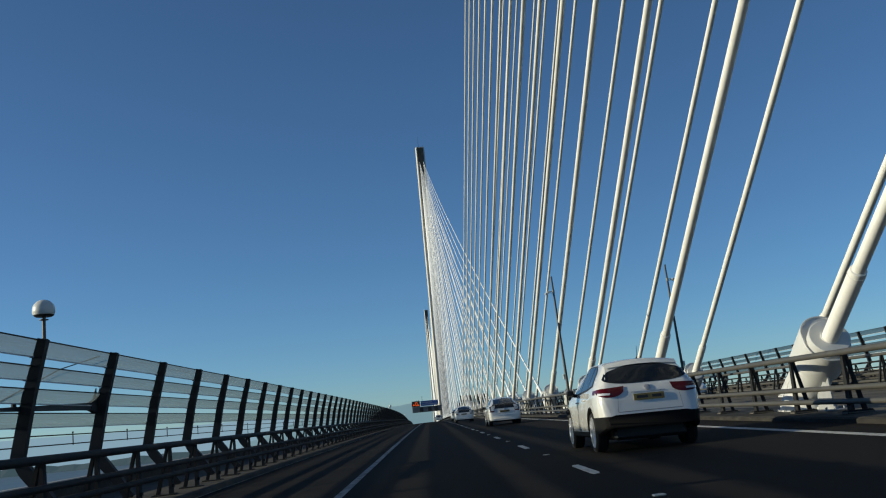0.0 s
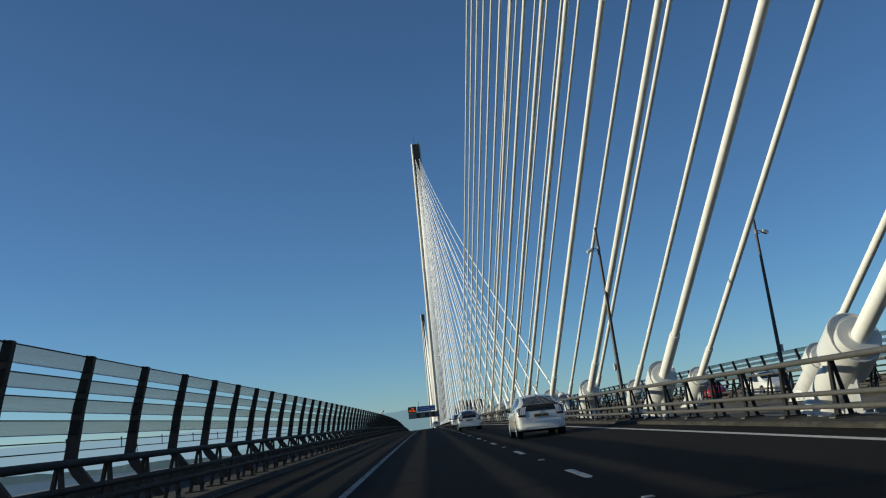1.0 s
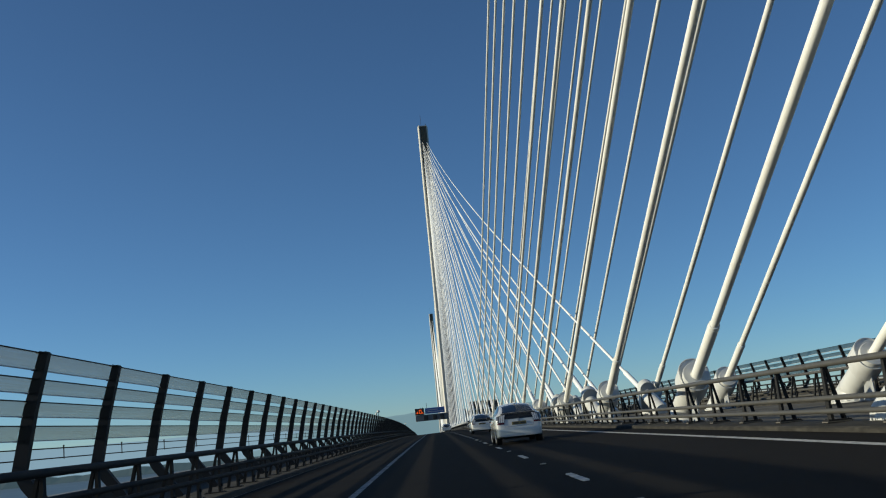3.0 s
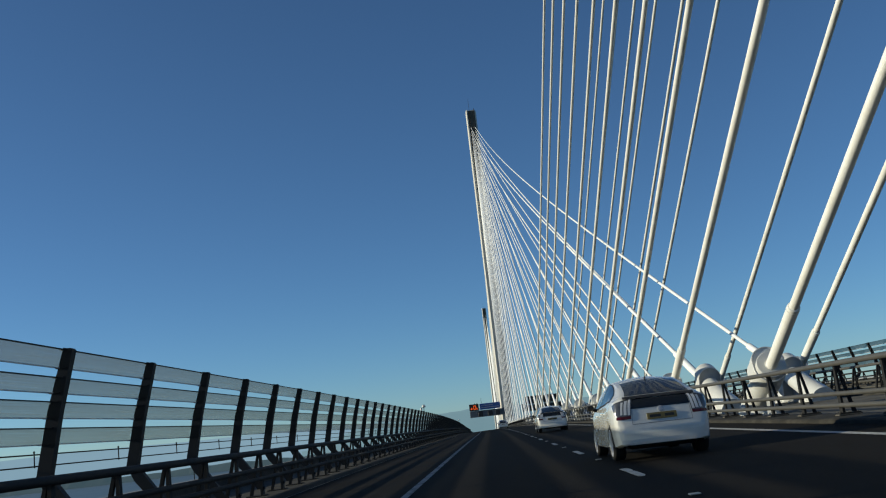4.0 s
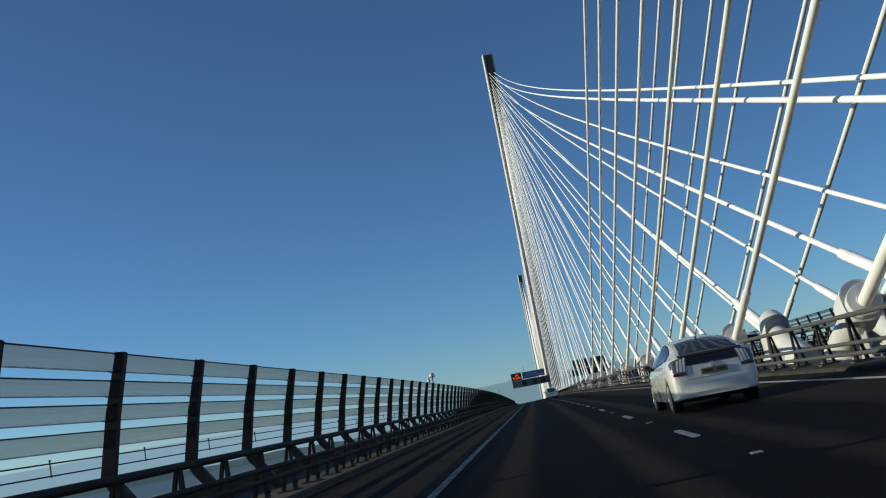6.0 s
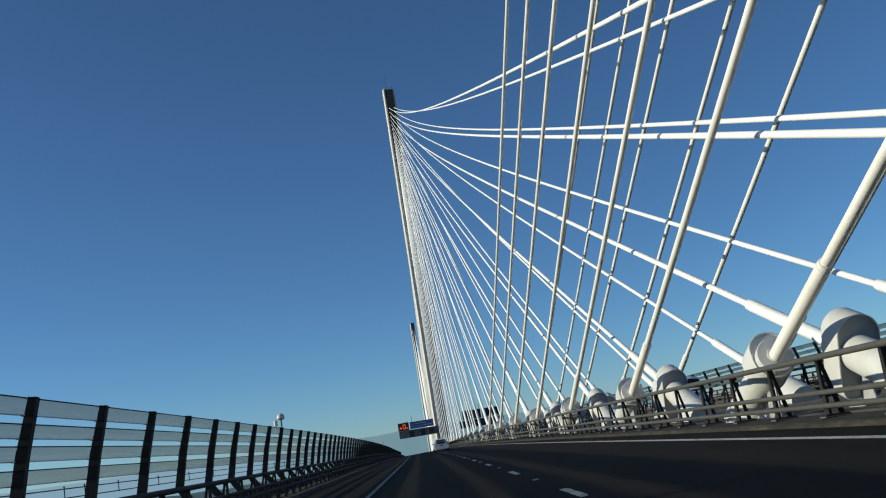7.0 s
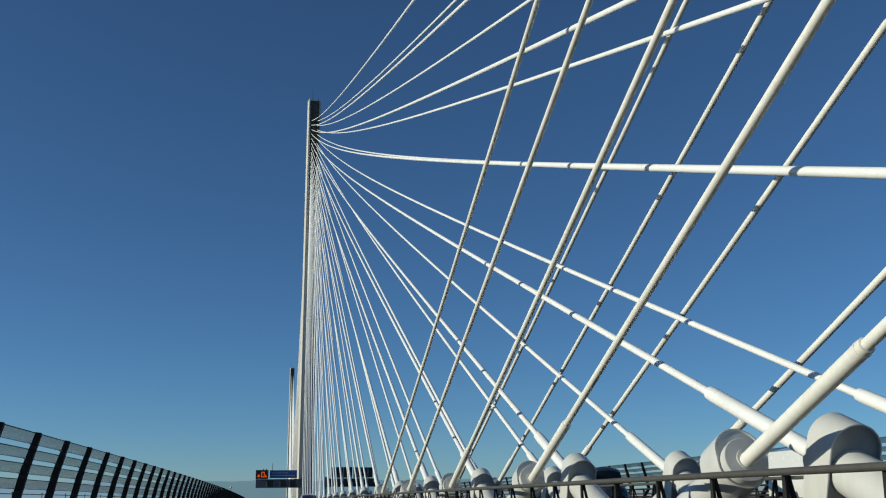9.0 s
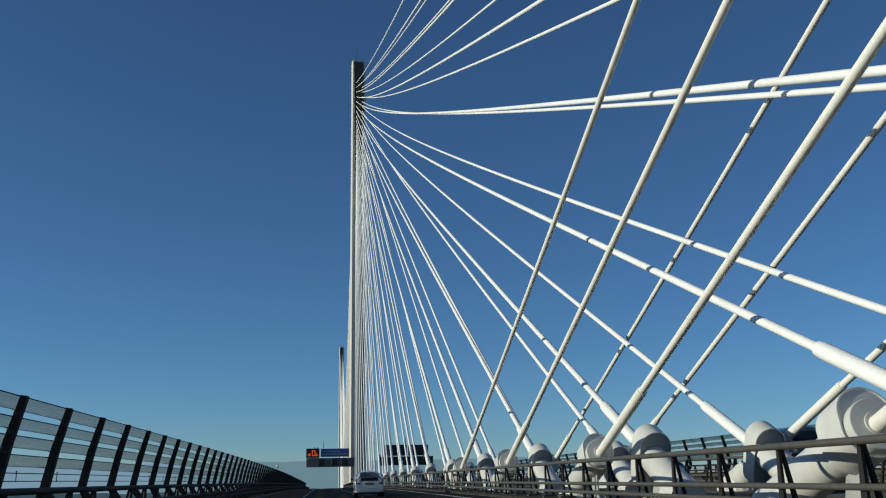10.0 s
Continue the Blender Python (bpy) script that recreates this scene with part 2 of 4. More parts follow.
for k, s in (("1", 1), ("2", -1)):
    f = (lambda u: u) if s > 0 else mirror
    bm = bmesh.new()
    sec = [(-4.75, -0.25), (-4.75, 0.09), (-4.82, 0.12), (-5.6, 0.12), (-5.7, 0.02), (-8.88, 0.02), (-8.93, 0.47), (-8.96, 0.49), (-9.2, 0.49), (-9.25, -0.5), (-6.0, -0.9)]
    sweep(bm, [(f(u), h) for u, h in (sec if s < 0 else sec[::-1])], LONG)
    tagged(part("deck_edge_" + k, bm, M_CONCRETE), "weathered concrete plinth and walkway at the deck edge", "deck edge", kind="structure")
# strips added so that the upstand's top reads as sunlit
for k, f in (("1", lambda u: u), ("2", mirror)):
    bm = bmesh.new()
    sec = [(-8.90, 0.494), (-8.90, 0.535), (-8.92, 0.55), (-9.22, 0.55), (-9.24, 0.535), (-9.24, 0.494)]
    sweep(bm, [(f(u), h) for u, h in (sec[::-1] if k == "1" else sec)], LONG)
    tagged(part("upstand_lit_strip_" + k, bm, M_LIT_TOP), "pale strip painted as the sunlit top of the outer deck upstand", "capping", kind="structure")
bm = bmesh.new()
sweep(bm, [(-6.0, -0.9), (-4.75, -0.25), (7.1, -0.25), (AXIS, -0.25), (mirror(7.1), -0.25), (mirror(-4.75), -0.25), (mirror(-6.0), -0.9),
           (mirror(1.0), -4.6), (1.0, -4.6)], LONG)
tagged(part("deck_girder", bm, M_CONCRETE), "grey box girder carrying the bridge deck", "bridge deck", kind="structure")

# sea and distance
bm = bmesh.new()
bmesh.ops.create_circle(bm, cap_ends=True, segments=64, radius=4900.0, matrix=Matrix.Translation((0, 0, -58.0)))
tagged(part("water", bm, M_SEA), "wide blue estuary water far below the bridge", "water", kind="structure")
bm = bmesh.new()
n = 90
low, high, back = [], [], []
for i in range(n + 1):                       # hills ahead, either side of the bridge's line
    a = radians(-11 + 27 * i / n)
    rise = smooth((a - radians(-11)) / radians(5)) * smooth((radians(16) - a) / radians(5))
    h = 88 + 9 * noise.noise(Vector((a * 20, 1.7, 0))) + 6 * noise.noise(Vector((a * 75, 5, 0)))
    low.append(bm.verts.new((math.sin(a) * 4300, math.cos(a) * 4300, -59)))
    high.append(bm.verts.new((math.sin(a) * 4600, math.cos(a) * 4600, -20 + (h + 10) * rise)))
    back.append(bm.verts.new((math.sin(a) * 4750, math.cos(a) * 4750, -10 + (h + 10) * rise)))
for i in range(n):
    bm.faces.new((low[i], low[i + 1], high[i + 1], high[i]))
    bm.faces.new((high[i], high[i + 1], back[i + 1], back[i]))
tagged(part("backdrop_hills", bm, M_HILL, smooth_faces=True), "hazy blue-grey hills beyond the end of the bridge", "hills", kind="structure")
bm = bmesh.new()
n = 240
low, back = [], []
for i in range(n):                           # an added haze band along the whole horizon
    a = math.tau * i / n
    side = smooth((math.degrees(a) - 255) / 15) * smooth((357 - math.degrees(a)) / 6)      # raised on the left to cover the sky's greenish horizon
    h = 14 + 74 * side + 8 * noise.noise(Vector((math.cos(a) * 9, math.sin(a) * 9, 3)))
    low.append(bm.verts.new((math.sin(a) * 4550, math.cos(a) * 4550, -59)))
    back.append(bm.verts.new((math.sin(a) * 4850, math.cos(a) * 4850, max(4, h))))
for i in range(n):
    j = (i + 1) % n
    bm.faces.new((low[i], low[j], back[j], back[i]))
tagged(part("backdrop", bm, M_HAZE, smooth_faces=True), "pale glowing haze band along the horizon", "far land", kind="structure")

bm = bmesh.new()
n = 900
rim, crest = [], []
for i in range(n):
    a = math.tau * i / n
    v = Vector((math.cos(a), math.sin(a), 0))
    h = 26 + 9 * noise.noise(v * 14) + 5 * noise.noise(v * 75)
    rim.append(bm.verts.new((math.sin(a) * 4180, math.cos(a) * 4180, -58.5)))
    crest.append(bm.verts.new((math.sin(a) * 4230, math.cos(a) * 4230, -58.0 + max(1.5, h))))
for i in range(n):
    j = (i + 1) % n
    bm.faces.new((rim[i], rim[j], crest[j], crest[i]))
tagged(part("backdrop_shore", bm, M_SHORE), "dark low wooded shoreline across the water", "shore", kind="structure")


# road markings
def strip(name, u, w, ys, label, paint, h=0.005):
    bm = bmesh.new()
    sweep(bm, [(u - w / 2, h), (u + w / 2, h)], ys, closed=False)
    return tagged(part(name, bm, paint), label, "road marking", kind="structure")


strip("edge_line_1", -1.53, 0.14, steps(-60, 1400, 10), "continuous white line beside the hard shoulder", M_LINE_SHADED)
strip("kerb_edge_line_1", -4.70, 0.05, steps(-60, 1400, 10), "thin pale line along the kerb", M_LINE_SHADED)
strip("edge_line_2", 6.06, 0.20, steps(-60, 1400, 10), "continuous white line beside the median", M_LINE)
strip("edge_line_3", mirror(-1.53), 0.20, steps(-60, 1400, 10), "continuous white line on the opposite carriageway", M_LINE)
strip("edge_line_4", mirror(6.06), 0.20, steps(-60, 1400, 10), "continuous white line beside the median, opposite side", M_LINE)


def shiny(name, color, rough=0.08, metal=0.0, coat=0.0, spec=0.5):
    return mat(name, color, rough, metal, grain=0.04, scale=6, coat=coat, spec=spec)


M_CARPAINT = mat("car_white", (0.65, 0.645, 0.61), 0.25, grain=0.012, scale=3, stain=(0.52, 0.515, 0.49), sscale=2.5, stain_amount=0.12, stretch=(1, 1, 2.5), coat=1.0)
M_CARRED = mat("car_red", (0.36, 0.02, 0.02), 0.3, grain=0.03, scale=5, coat=0.8)
M_CARDARK = mat("car_dark", (0.03, 0.035, 0.045), 0.3, grain=0.03, scale=5, coat=0.8)
M_GLASS = shiny("tinted_glass", (0.008, 0.012, 0.017), 0.05, spec=0.4)
M_TYRE = mat("tyre", (0.008, 0.008, 0.008), 0.9, grain=0.2, scale=40, bump=0.2)
M_RIM = mat("alloy", (0.62, 0.62, 0.63), 0.35, 0.55, grain=0.08, scale=20)
M_CHROME = mat("chrome", (0.42, 0.42, 0.43), 0.3, 0.5, grain=0.05, scale=20)
M_TAIL = shiny("red_lens", (0.075, 0.003, 0.004), 0.15, coat=0.3, spec=0.3)
M_CLEAR = shiny("clear_lens", (0.075, 0.078, 0.085), 0.15, coat=0.9)
M_BRIGHT = shiny("bright_reflector", (0.62, 0.62, 0.62), 0.15, coat=0.9)
M_CLAD = mat("grained_black_plastic", (0.006, 0.006, 0.0063), 0.8, grain=0.2, scale=30, bump=0.15, spec=0.15)
M_SEAM = mat("panel_gap", (0.20, 0.20, 0.20), 0.7, grain=0.1, scale=20)
M_PLATE = mat("yellow_plate", (0.17, 0.125, 0.035), 0.5, grain=0.05, scale=20)


# lane dashes and studs, counted from beside the first camera place
DASH0, DASH_STEP = 12.9, 9.065


def worn_dash(seed):
    """A painted dash with chipped edges and a worn gap."""
    rng = random.Random(seed)
    bm = bmesh.new()
    gap = rng.uniform(-0.6, 0.7)
    for a, b in ((-1.0, gap - 0.03), (gap + 0.03, 1.0)) if seed % 2 else ((-1.0, 1.0),):
        n = max(3, round((b - a) / 0.16))
        rows = []
        for i in range(n + 1):
            y = a + (b - a) * i / n
            end = 0.022 if i in (0, n) else 0.006
            l, r = -0.065 + abs(rng.gauss(0, end)), 0.065 - abs(rng.gauss(0, end))
            rows.append([bm.verts.new((x, y + rng.uniform(-0.015, 0.015), z)) for x, z in ((l, 0.0), (l, 0.006), (r, 0.006), (r, 0.0))])
        for p, q in zip(rows, rows[1:]):
            for j in range(3):
                bm.faces.new((p[j], p[j + 1], q[j + 1], q[j]))
        bm.faces.new(rows[0][::-1]), bm.faces.new(rows[-1])
    bmesh.ops.recalc_face_normals(bm, faces=bm.faces)
    return mesh_of("dash", bm, M_LINE)


DASHES = [worn_dash(i) for i in range(6)]
stud_bm = bmesh.new()
box(stud_bm, (-0.06, -0.06, 0.0), (0.06, 0.06, 0.018), bevel=0.008)
stud_mesh = mesh_of("road_stud", stud_bm, M_LINE)
for side in (1, -1):
    lane = root("lane_line_" + ("1" if side > 0 else "2"), at(2.03 if side > 0 else mirror(2.03), 0), "broken white lane line with road studs between the dashes",
                "road marking", kind="structure")
    for i in range(-3, 62):
        y = DASH0 + DASH_STEP * i
        for me, dy in ((DASHES[(5 * i + side) % 6], 1.0), (stud_mesh, 5.6)):
            p = at(2.03 if side > 0 else mirror(2.03), y + dy, 0.004)
            q = at(2.03 if side > 0 else mirror(2.03), y + dy + 1, 0.004)
            ob = part("road_stud" if me is stud_mesh else "dash", me, None, lane)
            ob.location = p - lane.location
            ob.rotation_euler = (math.atan2(q.z - p.z, 1), math.atan(0.0273) * -side, 0)


# ---- towers ----
def tower(k):
    y, x, top = SPAN_Y[k], TOWER_X[k], TOWER_TOP[k]
    t = root("bridge_tower", (x, y, profile(y)), "tall slender cream concrete bridge tower with slanting corner faces", "bridge tower", "bridge towers")
    low, head = -62.0 - profile(y), top - profile(y)
    bm = bmesh.new()
    rows = []
    for z in (low, -4.0, 20.0, 60.0, 100.0, head - 0.5, head):
        s = min(1.0, max(0.0, (z + 4) / (head + 4)))
        w = 2.75 - 0.3 * s + (2.5 if z < -5 else 0)
        fin = 2.3 - 1.45 * s                     # width of the corner pier
        d = 4.4 - 1.5 * s + (3.0 if z < -5 else 0)
        e = 0.3 if z == head else 0.0
        sec = [(-w + e, -d + 0.9), (-w + 0.5, -d - 1.0 + e), (-w + fin, -d - 1.0 + e), (-w + fin + 0.15, -d + 0.3), (w - 0.6, -d + 0.3), (w - e, -d + 1.5)]
        sec += [(-a, -b) for a, b in sec]
        rows.append([bm.verts.new((a, b, z)) for a, b in sec])
    for r, q in zip(rows, rows[1:]):
        for i in range(12):
            bm.faces.new((r[i], r[(i + 1) % 12], q[(i + 1) % 12], q[i]))
    bm.faces.new(rows[-1])
    part("shaft", bm, M_TOWER, t)
    # added panel: the shade in the recess is put into its colour
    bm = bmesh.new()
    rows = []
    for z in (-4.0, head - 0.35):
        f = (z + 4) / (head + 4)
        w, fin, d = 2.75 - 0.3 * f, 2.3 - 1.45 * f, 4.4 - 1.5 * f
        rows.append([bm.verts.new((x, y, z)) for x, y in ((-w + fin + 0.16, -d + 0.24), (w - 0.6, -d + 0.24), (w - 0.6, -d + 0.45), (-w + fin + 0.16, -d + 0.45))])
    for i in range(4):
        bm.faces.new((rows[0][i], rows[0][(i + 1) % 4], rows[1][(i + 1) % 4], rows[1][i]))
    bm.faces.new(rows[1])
    part("shade_panel", bm, M_CAP, t, "dark panel painted as the shade between the corner piers")
    if k == 1:
        bm = bmesh.new()
        box(bm, (-0.24, -0.35, -0.5), (0.24, 0.35, 0.5), bevel=0.04)
        me = mesh_of("anchor_box", bm, M_CAP)
        for px in (-1.0, 1.0):
            for n in range(24):
                part("anchor_box", me, None, t).location = (px + 0.2, -2.75, head - 8.5 - 1.77 * n)
    bm = bmesh.new()
    tube(bm, [(-0.6, 0, head - 0.1), (-0.6, 0, head + 6.5)], [0.09, 0.04], 6)
    tube(bm, [(1.5, 0, head - 0.1), (1.5, 0, head + 1.6)], 0.12, 6)
    part("mast", bm, M_DARK, t, "thin lightning mast")
    return t


for k in (1, 2):
    tower(k)

# ---- stay cables and their anchors on the median ----
B_Y, B_PITCH = 182.9, 16.165       # anchors of the tower behind, from a middle one
A_Y, A_PITCH = 181.5, 16.2        # anchors of the tower ahead
B_PLANES, A_PLANES = (-2.98, 2.98), (-1.60, 2.14)
AXLE = 1.30                                   # height of a cable's axis at its anchor


def barrel(slope, rise, back, leg, bore):
    """The steel anchor round a cable's lower end: a hood taller than the drum inside it, with straight legs if leg is given,
    and a stout tube of radius bore slanting down to a round foot. The cable rises towards -y."""
    c, s = math.cos(math.atan(slope)), math.sin(math.atan(slope))
    way, up, o = Vector((0, -c, s)), Vector((0, s, c)), Vector((0, 0, AXLE))
    n = 40

    def outline(r, d):
        pts = []
        for k in range(n):
            a = k * math.tau / n
            x, w = math.cos(a), math.sin(a)
            if w > 0.001:
                w = r * w + rise
            elif leg:
                x, w = math.copysign(abs(x) ** 0.3, x), -(r + leg) * abs(w) ** 0.55
            else:
                w = r * w
            pts.append(o + way * d + Vector((r * x, 0, 0)) + up * w)
        return pts

    bm = bmesh.new()
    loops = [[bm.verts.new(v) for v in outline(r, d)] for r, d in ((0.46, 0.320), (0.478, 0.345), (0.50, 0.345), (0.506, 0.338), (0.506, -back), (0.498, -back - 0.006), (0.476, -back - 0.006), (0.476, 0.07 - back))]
    # the hood's back recess gets the colour with shade put in
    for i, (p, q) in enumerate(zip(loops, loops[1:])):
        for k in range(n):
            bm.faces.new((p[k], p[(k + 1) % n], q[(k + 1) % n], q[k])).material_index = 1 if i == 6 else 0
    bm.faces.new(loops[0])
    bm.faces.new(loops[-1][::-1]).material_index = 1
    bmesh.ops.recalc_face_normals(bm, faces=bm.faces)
    hood = mesh_of("hood", bm, (M_WHITE, M_WHITE_SHADED), True)
    bm = bmesh.new()
    tube(bm, [o + way * 0.20, o + way * 0.535, o + way * 0.547, o + way * 0.549], [0.442, 0.442, 0.428, 0.20], 36)
    tube(bm, [o + way * 0.545, o + way * 0.572], [0.205, 0.198], 20)
    d = mesh_of("end_drum", bm, M_WHITE, True)
    reach = (AXLE - 0.02) / s
    bm = bmesh.new()
    tube(bm, [o - way * (back - 0.17), o - way * (0.5 * reach), o - way * (reach - 0.05)], [bore, bore + 0.02, bore + (0.09 if leg else 0.03)], 32)
    mid = 0.5 * (back + reach - 0.4)
    mid += 0.35
    tube(bm, [o - way * (mid - 0.02), o - way * (mid - 0.015), o - way * (mid + 0.015), o - way * (mid + 0.02)], [bore - 0.005, bore + 0.033, bore + 0.033, bore - 0.005], 32)
    g = mesh_of("guide_tube", bm, M_WHITE, True)
    # web plate under the hood, and the flared foot where the tube meets the deck
    bm = bmesh.new()
    for x0, x1, y0, y1, y2, y3 in ((-0.02, 0.02, -0.12, 0.75, -0.02, 0.55),):
        lo = [bm.verts.new(v) for v in ((x0, y0, 0.03), (x1, y0, 0.03), (x1, y1, 0.03), (x0, y1, 0.03))]
        hi = [bm.verts.new(v) for v in ((x0, y2, 0.95), (x1, y2, 0.95), (x1, y3, 0.80), (x0, y3, 0.80))]
        for i in range(4):
            bm.faces.new((lo[i], lo[(i + 1) % 4], hi[(i + 1) % 4], hi[i]))
        bm.faces.new(lo[::-1]), bm.faces.new(hi)
    box(bm, (-0.26, -0.20, 0.0), (0.26, 0.62, 0.035), bevel=0.008)
    for x in (-0.2, 0.0, 0.2):
        tube(bm, [(x, -0.15, 0.035), (x, -0.15, 0.09)], 0.026, 6)
    bmesh.ops.recalc_face_normals(bm, faces=bm.faces)
    # the web plate takes the same shade-darkened colour
    ped = mesh_of("pedestal", bm, M_WHITE_SHADED)
    bm = bmesh.new()
    y = (AXLE - 0.42) / slope
    rings = [[bm.verts.new((r * math.cos(k * math.tau / n), y + r * e * math.sin(k * math.tau / n) + oy, z)) for k in range(n)]
             for r, e, oy, z in ((0.68, 1.1, 0.1, 0.0), (0.68, 1.1, 0.1, 0.045), (0.60, 1.12, 0.1, 0.05), (0.50, 1.15, 0.06, 0.25), (0.43, 1.2, 0.0, 0.50), (0.38, 1.2, 0.0, 0.54))]
    for p, q in zip(rings, rings[1:]):
        for k in range(n):
            bm.faces.new((p[k], p[(k + 1) % n], q[(k + 1) % n], q[k]))
    for k in range(0, n, 2):
        a = k * math.tau / n
        v = Vector((0.64 * math.cos(a), y + 0.1 + 0.70 * math.sin(a), 0.045))
        tube(bm, [v, v + Vector((0, 0, 0.05))], 0.022, 6)
    return hood, d, g, ped, mesh_of("base_skirt", bm, M_WHITE, True)


SAG = 2.5e-5


def sag_points(p, q, n):
    """From anchor p to tower q, hanging a little."""
    sag = SAG * ((q.x - p.x) ** 2 + (q.y - p.y) ** 2)
    out = []
    for i in range(n + 1):
        t = (i / n) ** 1.3
        v = p.lerp(q, t)
        v.z -= 4 * sag * t * (1 - t)
        out.append(v)
    return out


def stay(k, n, toward, detailed):
    """Both stays of number n (1 next to the tower) on one side of tower k. toward: -1 falls to smaller y, 1 to larger."""
    if k == 0:
        y = B_Y + B_PITCH * (n - 20)
    elif k == 1 and toward < 0:
        y = A_Y + A_PITCH * (20 - n)
    elif k == 1:
        y = SPAN_Y[1] + 27 + A_PITCH * n
    else:
        y = SPAN_Y[k] + toward * (22 + A_PITCH * n)
    top = TOWER_TOP[k] - 8.5 - (24 - n) * 1.77 if k else 135.55 - (24 - n) * 0.664 - 0.096 * (24 - n) ** 2
    for plane in (B_PLANES if k == 0 else A_PLANES):
        base = at(AXIS + plane, y)
        p = base + Vector((0, 0, AXLE))
        q = Vector((TOWER_X[k] + ((1.2 if plane > 0 else -0.8) if k else math.copysign(0.9, plane)), SPAN_Y[k] + toward * 2.95, top))
        pts = sag_points(p, q, 26 if n > 12 else 16)
        way = (pts[1] - pts[0]).normalized()
        r = 0.136 - 0.033 * smooth((n - 15.5) / 5.0)   # thinner where the two fans share the span
        cable = root("stay_cable", base, "cream sheathed stay cable rising from the median to the tower behind" if k == 0 else "white sheathed stay cable rising from the median to the tower", "stay cable", "stay cables")
        bm = bmesh.new()
        far = k == 2 or (k == 1 and toward > 0)
        tube(bm, [v - base for v in pts], r, 8 if far else 28)
        sheath = M_STAY_WHITE if k else M_STAY
        part("strand", bm, sheath, cable, smooth_faces=True)
        if not far:
            slope = way.z / math.hypot(way.x, way.y)
            L = (1.72 - 0.035 * max(0, 18 - n) if k == 0 else 1.83 if plane < 0 else 1.72) / max(0.25, way.z)
            big = 0.045 if k == 0 else 0.075
            bm = bmesh.new()
            a = p - base
            tube(bm, [a + way * 0.5, a + way * L, a + way * (L + (0.10 if k == 0 else 0.22)), a + way * (L + (0.12 if k == 0 else 0.25))], [r + big, r + big, r + big * 0.8, r + 0.004], 16)
            part("sleeve", bm, sheath, cable, "smooth cream steel sleeve" if k == 0 else "smooth white steel sleeve", True)
            if k == 0:
                bm = bmesh.new()
                tube(bm, [a + way * (L - 0.05), a + way * (L - 0.02)], r + 0.052, 16)
                part("collar", bm, M_STAY, cable, smooth_faces=True)
            if detailed:
                anchor = root("cable_anchor", base + Vector((0, 0, 0.03)), "white painted steel cable anchor hood bolted to the median", "cable anchor", "cable anchors")
                turn = 0.0 if toward > 0 else math.pi
                pieces = barrel(slope, 0.22, 0.45, 0.0, 0.405) if k == 0 else barrel(slope, 0.41, 0.45, 0.56, 0.43)
                hold = [part(nm, me, None, anchor) for nm, me in zip(("hood", "end_drum", "guide_tube", "pedestal", "base_skirt"), pieces)]
                for ob in hold:
                    ob.rotation_euler = (0, 0, turn)


for n in range(10, 25):
    stay(0, n, 1, True)
for n in range(1, 25):
    stay(1, n, -1, n > 3)
    stay(1, n, 1, False)
    stay(2, n, -1, False)
    stay(2, n, 1, False)


# ---- barriers ----
def lines_of(u, h, r, a=-40.0, b=560.0, n=10, sy=1.0):
    bm = bmesh.new()
    sweep(bm, circle(u, h, r, n, sy), steps(a, b, 5.0))
    return bm


def median_post_mesh():
    """A pair of splayed steel plates on a foot plate; the traffic face is at -x."""
    bm = bmesh.new()
    box(bm, (-0.12, -0.15, 0.095), (0.38, 0.15, 0.14), bevel=0.012, mat_index=1)
    box(bm, (-0.10, -0.14, 0.138), (0.36, 0.14, 0.16), bevel=0.006)
    for (x0, x1), (x2, x3), ya, yb in (((-0.02, 0.035), (-0.02, 0.03), 0.10, 0.045), ((0.24, 0.30), (0.03, 0.08), 0.06, 0.035)):
        lo = [bm.verts.new((x, y, 0.13)) for x, y in ((x0, -ya), (x1, -ya), (x1, ya), (x0, ya))]
        hi = [bm.verts.new((x, y, 1.17)) for x, y in ((x2, -yb), (x3, -yb), (x3, yb), (x2, yb))]
        for i in range(4):
            bm.faces.new((lo[i], lo[(i + 1) % 4], hi[(i + 1) % 4], hi[i]))
        bm.faces.new(lo[::-1]), bm.faces.new(hi)
    for h in (0.33, 0.58):
        box(bm, (-0.05, -0.05, h - 0.035), (-0.018, 0.05, h + 0.035))
    for x in (-0.06, 0.31):
        for y in (-0.09, 0.09):
            tube(bm, [(x, y, 0.135), (x, y, 0.17)], 0.018, 6)
    bmesh.ops.recalc_face_normals(bm, faces=bm.faces)
    return mesh_of("post", bm, (M_DARK, M_FOOT))


POST_M = median_post_mesh()


def rail_fence(name, u, facing, spacing, label, heights, steel, near_to=270.0):
    """A three-rail steel safety barrier. facing: -1 traffic at smaller u."""
    fence = root(name, at(u, 0), label, "safety barrier")
    for h, r in heights:
        bm = lines_of(u + facing * 0.06, h, r)
        for v in bm.verts:
            v.co -= fence.location
        part("rail", bm, steel, fence, smooth_faces=True)
    far = bmesh.new()
    y = -16.0
    while y < 560.0:
        p = at(u, y) - fence.location
        if y < near_to:
            ob = part("post", POST_M, None, fence)
            ob.location = p
            ob.rotation_euler = (0, 0, 0 if facing < 0 else math.pi)
            ob.scale = (1, 1, (heights[0][0] - 0.03) / 1.17)
        else:
            box(far, (-0.02, -0.05, 0.1), (0.09, 0.05, heights[0][0] - 0.03), Matrix.Translation(p) @ Matrix.Diagonal((-facing, 1, 1, 1)))
        y += spacing
    tagged(part("post_row", far, M_DARK, fence), "row of dark steel posts far along the barrier", kind="stuff")
    return fence


